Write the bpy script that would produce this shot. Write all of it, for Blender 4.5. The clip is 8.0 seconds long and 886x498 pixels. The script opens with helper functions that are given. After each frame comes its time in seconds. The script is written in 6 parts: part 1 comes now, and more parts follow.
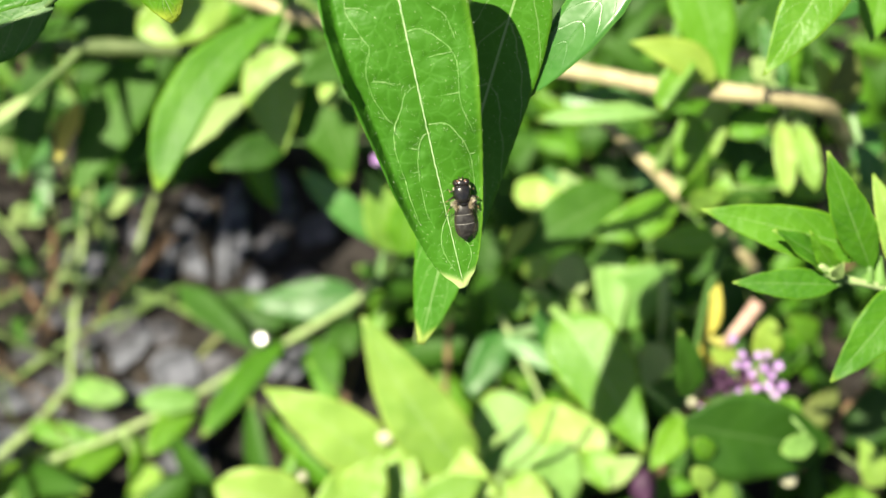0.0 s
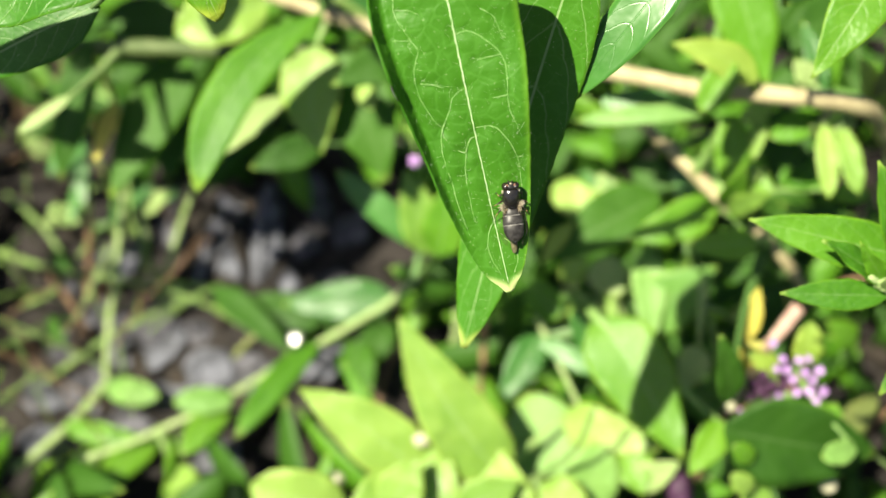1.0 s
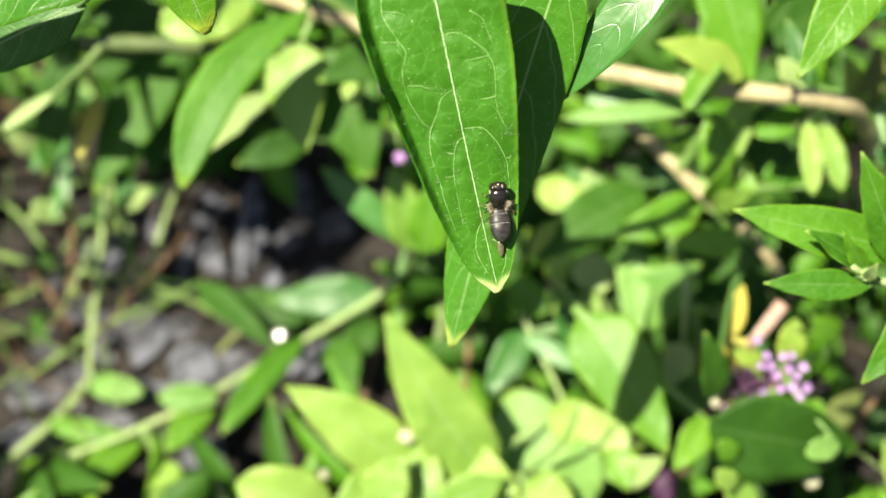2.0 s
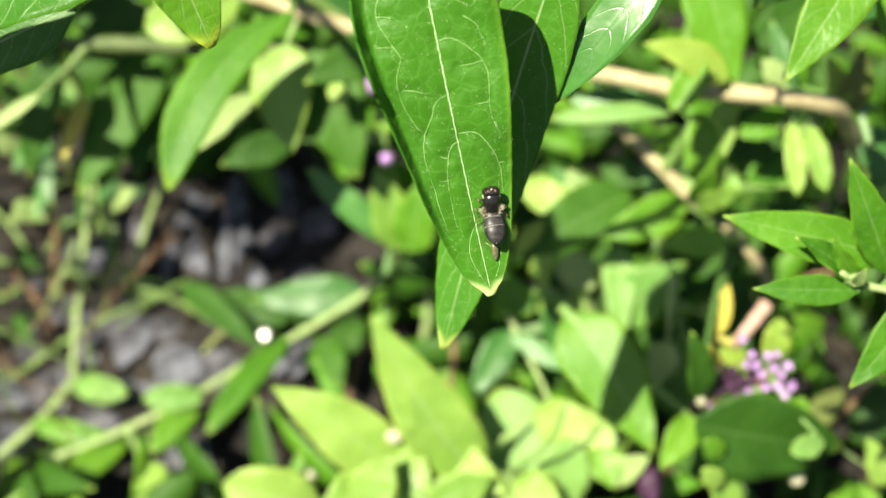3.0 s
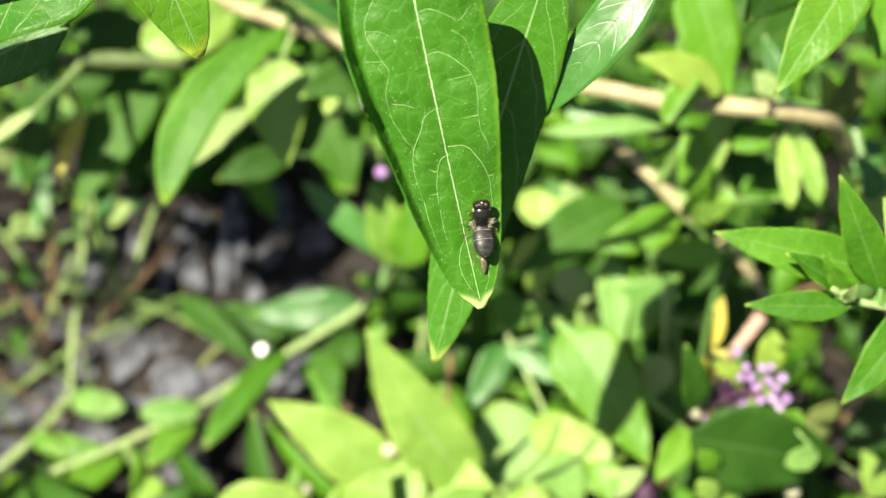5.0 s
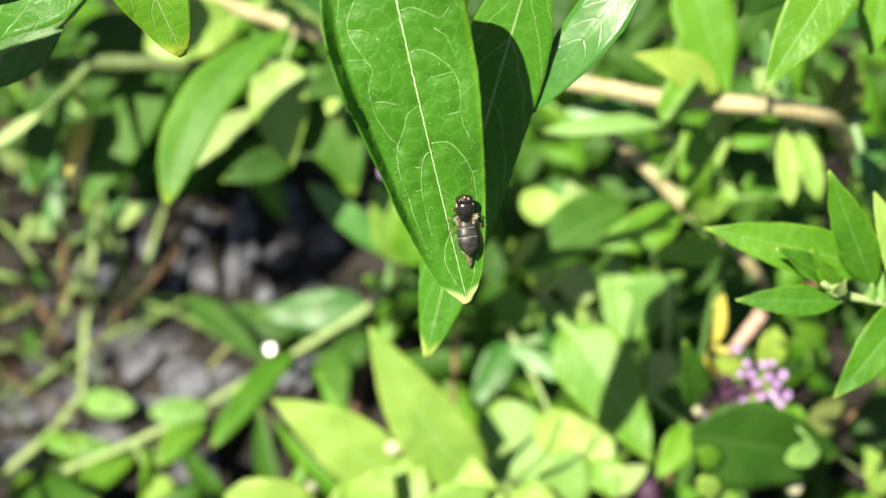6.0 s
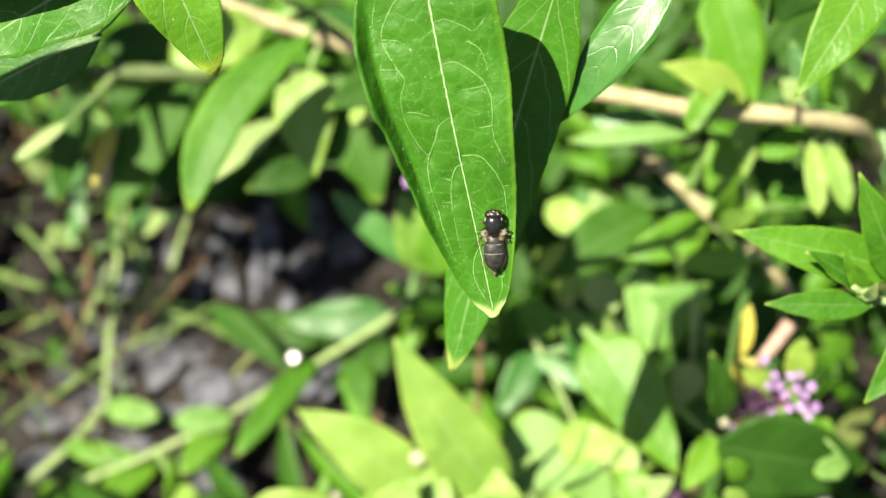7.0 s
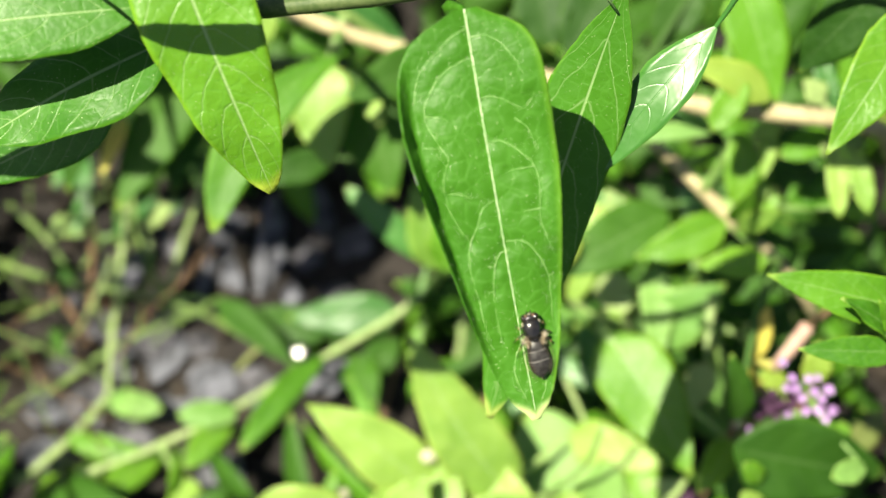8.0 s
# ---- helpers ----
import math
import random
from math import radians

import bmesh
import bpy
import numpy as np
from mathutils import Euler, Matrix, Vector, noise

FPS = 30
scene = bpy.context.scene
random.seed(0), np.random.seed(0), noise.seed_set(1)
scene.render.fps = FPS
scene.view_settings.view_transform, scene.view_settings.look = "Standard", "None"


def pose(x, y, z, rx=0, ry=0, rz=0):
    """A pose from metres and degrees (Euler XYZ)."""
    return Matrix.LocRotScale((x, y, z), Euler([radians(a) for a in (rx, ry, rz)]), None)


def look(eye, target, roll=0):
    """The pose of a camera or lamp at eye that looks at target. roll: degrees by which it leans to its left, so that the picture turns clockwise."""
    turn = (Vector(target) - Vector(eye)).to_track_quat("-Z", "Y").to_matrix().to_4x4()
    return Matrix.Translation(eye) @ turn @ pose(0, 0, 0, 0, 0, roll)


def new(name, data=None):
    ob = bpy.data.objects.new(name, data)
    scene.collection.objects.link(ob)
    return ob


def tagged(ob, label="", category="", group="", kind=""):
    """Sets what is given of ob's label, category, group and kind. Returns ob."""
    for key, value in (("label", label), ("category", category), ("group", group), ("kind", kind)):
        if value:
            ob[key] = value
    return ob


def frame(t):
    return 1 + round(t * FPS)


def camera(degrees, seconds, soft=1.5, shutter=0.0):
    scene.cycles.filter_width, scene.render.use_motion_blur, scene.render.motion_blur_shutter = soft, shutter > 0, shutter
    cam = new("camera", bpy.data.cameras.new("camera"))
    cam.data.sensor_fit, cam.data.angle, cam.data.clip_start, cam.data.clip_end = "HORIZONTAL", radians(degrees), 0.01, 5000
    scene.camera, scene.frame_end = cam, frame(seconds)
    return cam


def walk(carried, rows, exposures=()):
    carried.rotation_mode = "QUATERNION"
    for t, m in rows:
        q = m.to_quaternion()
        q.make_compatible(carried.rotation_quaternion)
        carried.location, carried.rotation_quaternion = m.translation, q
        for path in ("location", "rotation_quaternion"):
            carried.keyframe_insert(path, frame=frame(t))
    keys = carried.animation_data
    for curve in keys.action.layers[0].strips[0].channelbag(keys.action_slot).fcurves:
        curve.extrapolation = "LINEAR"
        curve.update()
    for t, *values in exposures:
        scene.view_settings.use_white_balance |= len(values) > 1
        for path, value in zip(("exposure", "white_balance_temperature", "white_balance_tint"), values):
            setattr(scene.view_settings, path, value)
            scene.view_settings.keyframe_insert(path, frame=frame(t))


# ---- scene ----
BANK = pose(0, 0, 0.203, 35, 0, 0)      # the slope of foliage: x right, y up the slope, z out of it, in mm


def bank(p):
    """World metres of a place on the slope given in millimetres."""
    return BANK @ (Vector(p) * 0.001)


cam = camera(40, 8.0, soft=1.3)
cam.data.dof.use_dof = True
cam.data.dof.focus_distance = 0.166
cam.data.dof.aperture_fstop = 14
walk(cam, [
    (0, pose(0.00666, -0.09492, 0.33191, 35.666, 0.79, 0.554)),
    (0.5, pose(0.00504, -0.09529, 0.33205, 35.77, 1.346, 1.136)),
    (1, pose(0.00378, -0.09397, 0.33141, 35.678, 1.586, 1.476)),
    (1.5, pose(0.00177, -0.09175, 0.33321, 35.058, 1.319, 1.121)),
    (2, pose(0.00298, -0.09316, 0.33232, 35.288, 0.919, 0.965)),
    (3.5, pose(-0, -0.09177, 0.33406, 35, 0, -0)),
    (4, pose(0.00465, -0.09081, 0.33363, 35.235, 0.48, 0.212)),
    (4.5, pose(0.00049, -0.09173, 0.33374, 35.572, 0.071, 0.022)),
    (6, pose(0.0076, -0.09508, 0.33489, 35.885, 1.405, 0.505)),
    (6.5, pose(0.00731, -0.09458, 0.33509, 36.011, 1.821, 0.784)),
    (7, pose(0.00625, -0.09334, 0.33503, 36.086, 2.121, 1.062)),
    (7.5, pose(0.00353, -0.09379, 0.33287, 36.445, 1.746, 1.593)),
    (8, pose(-0.00026, -0.09222, 0.33242, 36.031, 1.074, 1.521)),
])

# ---- light ----
SUN_WAY = BANK.to_3x3() @ Vector((-0.40, 0.31, 1.0)).normalized()
world = bpy.data.worlds.new("sky")
scene.world = world
world.use_nodes = True
sky = world.node_tree.nodes.new("ShaderNodeTexSky")
sky.sky_type = "NISHITA"
sky.sun_disc = False
sky.dust_density, sky.ozone_density = 2.0, 0.5
sky.sun_elevation = math.asin(SUN_WAY.z)
sky.sun_rotation = math.atan2(SUN_WAY.x, SUN_WAY.y)
world.node_tree.links.new(sky.outputs[0], world.node_tree.nodes["Background"].inputs[0])
world.node_tree.nodes["Background"].inputs[1].default_value = 0.038
sun = new("sun", bpy.data.lights.new("sun", "SUN"))
sun.data.energy, sun.data.angle, sun.data.color = 5.0, radians(0.53), (1.0, 0.94, 0.73)
sun.matrix_world = look(SUN_WAY * 4, (0, 0, 0))
scene.view_settings.exposure = 1.13


# ---- materials ----
def nodes_of(name):
    m = bpy.data.materials.new(name)
    m.use_nodes = True
    return m, m.node_tree.nodes, m.node_tree.links, m.node_tree.nodes["Principled BSDF"]


def mixer(n, l, fac, a, b, blend="MIX"):
    x = n.new("ShaderNodeMix")
    x.data_type, x.blend_type = "RGBA", blend
    for socket, v in ((x.inputs[0], fac), (x.inputs[6], a), (x.inputs[7], b)):
        if isinstance(v, (int, float)):
            socket.default_value = v
        elif isinstance(v, tuple):
            socket.default_value = (*v, 1)
        else:
            l.new(v, socket)
    return x.outputs[2]


def calc(n, l, op, *args):
    x = n.new("ShaderNodeMath")
    x.operation = op
    for socket, v in zip(x.inputs, args):
        if isinstance(v, (int, float)):
            socket.default_value = v
        else:
            l.new(v, socket)
    return x.outputs[0]


def ramp(n, l, v, low, high):
    x = n.new("ShaderNodeMapRange")
    x.interpolation_type = "SMOOTHSTEP"
    l.new(v, x.inputs[0])
    x.inputs[1].default_value, x.inputs[2].default_value = low, high
    return x.outputs[0]


def noise_of(n, l, scale, detail=3, where=None):
    x = n.new("ShaderNodeTexNoise")
    x.inputs["Scale"].default_value, x.inputs["Detail"].default_value = scale, detail
    if where is None:
        where = n.new("ShaderNodeTexCoord").outputs["Object"]
    l.new(where, x.inputs["Vector"])
    return x.outputs[0]


def leaf_material(name, dark, light, glow, thin=0.3, rough=0.38, vein=(0.44, 0.60, 0.28), vein_amount=0.55, hairs=0.0, tip=(0.26, 0.40, 0.06), sheen=0.5, relief_scale=700, relief_depth=0.0004, rim_from=0.9, one_rim=False, rim_tint=None, tip_from=0.93):
    """A leaf: dark and light are the two greens of its blade, glow the colour of the light that comes through it."""
    m, n, l, p = nodes_of(name)
    uv = n.new("ShaderNodeUVMap")
    sep = n.new("ShaderNodeSeparateXYZ")
    l.new(uv.outputs[0], sep.inputs[0])
    across, along = sep.outputs[0], sep.outputs[1]
    side = calc(n, l, "ABSOLUTE", across)
    info = n.new("ShaderNodeObjectInfo")
    blotch = noise_of(n, l, 120, 4)
    tone = ramp(n, l, calc(n, l, "ADD", calc(n, l, "MULTIPLY", blotch, 0.7), calc(n, l, "MULTIPLY", info.outputs["Random"], 0.45)), 0.2, 0.85)
    col = mixer(n, l, tone, dark, light)
    fine = noise_of(n, l, 1400, 2)
    col = mixer(n, l, calc(n, l, "MULTIPLY", ramp(n, l, fine, 0.35, 0.75), 0.25), col, light)
    # side veins sweep up from the midrib in a row of arcs
    wob = calc(n, l, "MULTIPLY", noise_of(n, l, 260, 2), 0.12)
    phase = calc(n, l, "ADD", calc(n, l, "SUBTRACT", calc(n, l, "MULTIPLY", along, 7.5), calc(n, l, "MULTIPLY", calc(n, l, "POWER", side, 1.5), 1.6)), calc(n, l, "MULTIPLY", wob, 4.0))
    saw = calc(n, l, "PINGPONG", phase, 0.5)
    lines = calc(n, l, "MULTIPLY", calc(n, l, "SUBTRACT", 1.0, ramp(n, l, saw, 0.0, 0.055)), 0.5)
    rib = calc(n, l, "SUBTRACT", 1.0, ramp(n, l, side, 0.012, 0.045))
    veins = calc(n, l, "MULTIPLY", calc(n, l, "MAXIMUM", rib, lines), vein_amount)
    col = mixer(n, l, veins, col, vein)
    net = None
    if hairs:
        cells = n.new("ShaderNodeTexVoronoi")
        cells.feature = "DISTANCE_TO_EDGE"
        cells.inputs["Scale"].default_value = 420
        l.new(n.new("ShaderNodeTexCoord").outputs["Object"], cells.inputs["Vector"])
        net = calc(n, l, "SUBTRACT", 1.0, ramp(n, l, cells.outputs["Distance"], 0.0, 0.10))
        col = mixer(n, l, calc(n, l, "MULTIPLY", net, 0.16), col, (0.12, 0.33, 0.05))
        patch = noise_of(n, l, 60, 3)
        col = mixer(n, l, calc(n, l, "MULTIPLY", ramp(n, l, patch, 0.4, 0.7), 0.35), col, (0.022, 0.10, 0.005))
    # one_rim lightens a single edge: sun on the raised margin, painted in
    rim = calc(n, l, "MULTIPLY", ramp(n, l, calc(n, l, "MULTIPLY", across, -1.0) if one_rim else side, rim_from, 1.0), 0.6)
    col = mixer(n, l, rim, col, rim_tint or (light[0] * 1.7, light[1] * 1.35, light[2] * 1.3))
    end = calc(n, l, "MULTIPLY", ramp(n, l, calc(n, l, "ADD", along, calc(n, l, "MULTIPLY", side, 0.03)), tip_from, 1.0), 0.85)
    col = mixer(n, l, end, col, tip)
    if hairs:
        dots = n.new("ShaderNodeTexVoronoi")
        dots.inputs["Scale"].default_value = 1500
        l.new(n.new("ShaderNodeTexCoord").outputs["Object"], dots.inputs["Vector"])
        hit = calc(n, l, "SUBTRACT", 1.0, ramp(n, l, dots.outputs["Distance"], 0.06, 0.13))
        some = calc(n, l, "GREATER_THAN", noise_of(n, l, 900, 1), 0.38)
        col = mixer(n, l, calc(n, l, "MULTIPLY", calc(n, l, "MULTIPLY", hit, some), hairs), col, (0.75, 0.85, 0.5))
    l.new(col, p.inputs["Base Color"])
    p.inputs["Specular IOR Level"].default_value = sheen
    l.new(calc(n, l, "ADD", rough - 0.08, calc(n, l, "MULTIPLY", noise_of(n, l, 700, 3), 0.2)), p.inputs["Roughness"])
    relief = calc(n, l, "ADD", calc(n, l, "MULTIPLY", noise_of(n, l, relief_scale, 3), 1.6), calc(n, l, "MULTIPLY", veins, -0.9))
    if net is not None:
        relief = calc(n, l, "SUBTRACT", relief, calc(n, l, "MULTIPLY", net, 0.10))
    bump = n.new("ShaderNodeBump")
    bump.inputs["Strength"].default_value, bump.inputs["Distance"].default_value = (0.5, relief_depth) if hairs else (0.4, relief_depth)
    l.new(relief, bump.inputs["Height"])
    l.new(bump.outputs[0], p.inputs["Normal"])
    through_light = n.new("ShaderNodeBsdfTranslucent")
    l.new(mixer(n, l, 0.65, col, glow), through_light.inputs[0])
    mix = n.new("ShaderNodeMixShader")
    mix.inputs[0].default_value = thin
    l.new(p.outputs[0], mix.inputs[1])
    l.new(through_light.outputs[0], mix.inputs[2])
    l.new(mix.outputs[0], n["Material Output"].inputs[0])
    return m


def plain_material(name, a, b, scale=300, rough=0.6, bump=0.3, stretch=(1, 1, 1), depth=0.0004, sheen=0.4, metal=0.0):
    """Two colours broken up by a coarse and a fine grain, with relief."""
    m, n, l, p = nodes_of(name)
    where = n.new("ShaderNodeMapping")
    where.inputs["Scale"].default_value = stretch
    l.new(n.new("ShaderNodeTexCoord").outputs["Object"], where.inputs[0])
    coarse = noise_of(n, l, scale, 4, where.outputs[0])
    fine = noise_of(n, l, scale * 6, 3, where.outputs[0])
    both = calc(n, l, "ADD", calc(n, l, "MULTIPLY", coarse, 0.65), calc(n, l, "MULTIPLY", fine, 0.35))
    col = mixer(n, l, ramp(n, l, both, 0.32, 0.68), a, b)
    l.new(col, p.inputs["Base Color"])
    p.inputs["Roughness"].default_value, p.inputs["Specular IOR Level"].default_value, p.inputs["Metallic"].default_value = rough, sheen, metal
    bp = n.new("ShaderNodeBump")
    bp.inputs["Strength"].default_value, bp.inputs["Distance"].default_value = bump, depth
    l.new(both, bp.inputs["Height"])
    l.new(bp.outputs[0], p.inputs["Normal"])
    return m


HERO = leaf_material("hairy_green_blade", (0.022, 0.106, 0.004), (0.047, 0.172, 0.008), (0.13, 0.38, 0.01), thin=0.14, sheen=0.24, rough=0.47, vein_amount=0.0, hairs=0.4, tip=(0.5, 0.6, 0.24), relief_scale=430, rim_from=0.86, one_rim=True, rim_tint=(0.13, 0.30, 0.02), tip_from=0.968)
SISTER = leaf_material("green_veined_blade", (0.026, 0.122, 0.006), (0.056, 0.195, 0.010), (0.17, 0.42, 0.012), thin=0.16, rough=0.42, vein_amount=0.5, sheen=0.3, hairs=0.5, tip=(0.36, 0.46, 0.10), relief_scale=430, relief_depth=0.00028, tip_from=0.965)
GREEN = leaf_material("green_blade", (0.045, 0.165, 0.008), (0.12, 0.31, 0.016), (0.26, 0.52, 0.02), thin=0.3, rough=0.46, vein_amount=0.25, sheen=0.32)
LIME = leaf_material("young_lime_blade", (0.17, 0.35, 0.045), (0.34, 0.52, 0.10), (0.46, 0.62, 0.06), thin=0.35, rough=0.42, vein_amount=0.5, sheen=0.55, relief_depth=0.0007, relief_scale=260)
BLUISH = leaf_material("glossy_bluish_blade", (0.035, 0.135, 0.022), (0.08, 0.24, 0.045), (0.15, 0.40, 0.03), thin=0.22, rough=0.36, vein_amount=0.35, sheen=0.6)
# Darkened green: shade on inner leaves and undergrowth put into the colour
DARK = leaf_material("shade_dark_blade", (0.018, 0.066, 0.006), (0.042, 0.125, 0.010), (0.10, 0.25, 0.010), thin=0.22, rough=0.55, vein_amount=0.08, sheen=0.3)
YELLOW = leaf_material("yellowed_blade", (0.48, 0.40, 0.05), (0.68, 0.62, 0.12), (0.7, 0.6, 0.08), thin=0.35, rough=0.5, vein_amount=0.2)
VEIN = plain_material("pale_vein", (0.36, 0.54, 0.24), (0.66, 0.76, 0.50), 900, 0.5)
FINE_VEIN = plain_material("fine_pale_vein", (0.16, 0.38, 0.08), (0.44, 0.62, 0.28), 1500, 0.5)
DOWN = plain_material("white_leaf_hair", (0.58, 0.68, 0.46), (0.80, 0.85, 0.68), 2500, 0.4)
STEM = plain_material("green_stem", (0.10, 0.20, 0.04), (0.24, 0.34, 0.10), 260, 0.5, 0.4)
PALE_STEM = plain_material("downy_pale_stem", (0.24, 0.36, 0.11), (0.42, 0.52, 0.24), 400, 0.7, 0.5)
TWIG = plain_material("tan_twig_bark", (0.28, 0.23, 0.125), (0.54, 0.47, 0.27), 160, 0.65, 0.6, (1, 1, 1))
BROWN = plain_material("dry_brown_stalk", (0.13, 0.07, 0.035), (0.30, 0.19, 0.11), 200, 0.75, 0.6)
SOIL = plain_material("dark_soil", (0.007, 0.006, 0.006), (0.034, 0.028, 0.025), 60, 0.9, 1.0, depth=0.004)
ROCK = plain_material("grey_stone", (0.014, 0.014, 0.017), (0.16, 0.155, 0.185), 150, 0.75, 1.0, depth=0.002)
# ROCK lightened: sunlight on the brighter slabs put into the colour
LIT_ROCK = plain_material("sunlit_stone", (0.026, 0.027, 0.033), (0.19, 0.195, 0.24), 130, 0.7, 0.9, depth=0.0012)
PURPLE = plain_material("purple_petal", (0.32, 0.13, 0.44), (0.62, 0.42, 0.74), 500, 0.5)
# Dark buds, and florets whose shade is put into the colour
DARK_PURPLE = plain_material("bud_and_shade_purple", (0.03, 0.010, 0.03), (0.09, 0.035, 0.085), 500, 0.6)
CREAM = plain_material("cream_bud", (0.36, 0.36, 0.22), (0.60, 0.57, 0.42), 500, 0.6)
PINK = plain_material("pink_bud", (0.45, 0.16, 0.13), (0.62, 0.34, 0.26), 500, 0.6)


# ---- leaves and stems ----
def mesh_object(name, verts, faces, material, parent, at, uvs=None):
    """One mesh object under a thing: verts in world metres about the world place at."""
    me = bpy.data.meshes.new(name)
    me.from_pydata(verts, [], faces)
    me.polygons.foreach_set("use_smooth", [True] * len(me.polygons))
    if uvs is not None:
        layer = me.uv_layers.new(name="UVMap")
        index = np.empty(len(me.loops), dtype=np.int32)
        me.loops.foreach_get("vertex_index", index)
        layer.data.foreach_set("uv", np.asarray(uvs, dtype=np.float32)[index].ravel())
    me.materials.append(material)
    ob = new(name, me)
    if parent is not None:
        ob.parent = parent
        at = Vector(at) - parent.location
    ob.location = at
    return ob


ROT = np.array(BANK.to_3x3())


def plant(name, root, label, category, group="", kind=""):
    """A thing with no shape of its own, at its root on the slope (mm)."""
    ob = new(name)
    ob.location = bank(root)
    ob.empty_display_size = 0.01
    return tagged(ob, label, category, group, kind)


REAR = ((0, 0.05), (0.08, 0.5), (0.2, 0.92), (0.3, 1.0), (0.5, 0.92), (0.65, 0.82), (0.78, 0.7), (0.86, 0.56), (0.92, 0.4), (0.965, 0.24), (1, 0.03))
BLUNT = ((0, 0.12), (0.08, 0.4), (0.25, 0.8), (0.45, 1.0), (0.7, 0.97), (0.84, 0.74), (0.93, 0.46), (0.98, 0.22), (1, 0.05))
LANCE = ((0, 0.04), (0.08, 0.42), (0.2, 0.78), (0.36, 1.0), (0.55, 0.93), (0.75, 0.64), (0.9, 0.29), (0.97, 0.11), (1, 0.02))
BROAD = ((0, 0.06), (0.06, 0.5), (0.16, 0.88), (0.3, 1.0), (0.5, 0.92), (0.7, 0.66), (0.86, 0.34), (0.95, 0.14), (1, 0.02))
ROUND = ((0, 0.1), (0.06, 0.5), (0.2, 0.86), (0.45, 1.0), (0.7, 0.9), (0.88, 0.6), (0.96, 0.34), (1, 0.05))
BLADE = ((0, 0.3), (0.1, 0.7), (0.3, 0.95), (0.5, 1.0), (0.7, 0.9), (0.88, 0.55), (0.96, 0.25), (1, 0.03))


def blade_frame(base, tip, roll):
    """Axes of a blade on the slope: across, along and out of its face."""
    y = np.subtract(tip, base).astype(float)
    length = np.linalg.norm(y)
    y /= length
    x = np.cross(y, (0, 0, 1.0))
    x /= np.linalg.norm(x) + 1e-9
    z = np.cross(x, y)
    c, s = math.cos(radians(roll)), math.sin(radians(roll))
    return c * x + s * z, y, c * z - s * x, length


def profile(shape, s):
    """Half-width along a blade, with its corners rounded."""
    a, b = zip(*shape)
    return sum(w * np.interp(np.asarray(s) + q, a, b) for q, w in ((-0.022, 0.22), (-0.011, 0.22), (0, 0.12), (0.011, 0.22), (0.022, 0.22)))


def blade_point(shape, length, width, s, t, bulge, bow, fold, curl, wave, seed, right=None, lip=0.0, tooth=0.0):
    """A point of a blade in its own axes (mm): s runs from base to tip, t from -1 to 1 across."""
    half = profile(shape, s)
    if right is not None:
        half = np.where(np.asarray(t) > 0, profile(right, s), half)
    half = half * width / 2
    x = t * half + bow * length * 4 * s * (1 - s)
    z = bulge * length * 4 * s * (1 - s) + fold * np.abs(t) * half - curl * half * t * t
    z = z + wave * width * 0.06 * np.sin(s * 17 + seed + 1.3 * np.sign(t)) * np.abs(t) ** 1.5
    x = x + np.sign(t) * np.abs(t) ** 12 * tooth * (np.sin(s * 190 + seed) + 0.6 * np.sin(s * 97))
    if lip:
        rim = np.clip((np.asarray(t) - 0.85) / 0.15, 0, 1)
        z = z + lip * half * rim ** 1.3 * np.clip(np.minimum((s - 0.08) * 6, (0.92 - s) * 3), 0, 1) * (1 + 0.10 * np.sin(s * 38))
        z = z + 0.38 * length * np.clip(np.asarray(s) - 0.66, 0, 1) ** 2
    return x, s * length, z


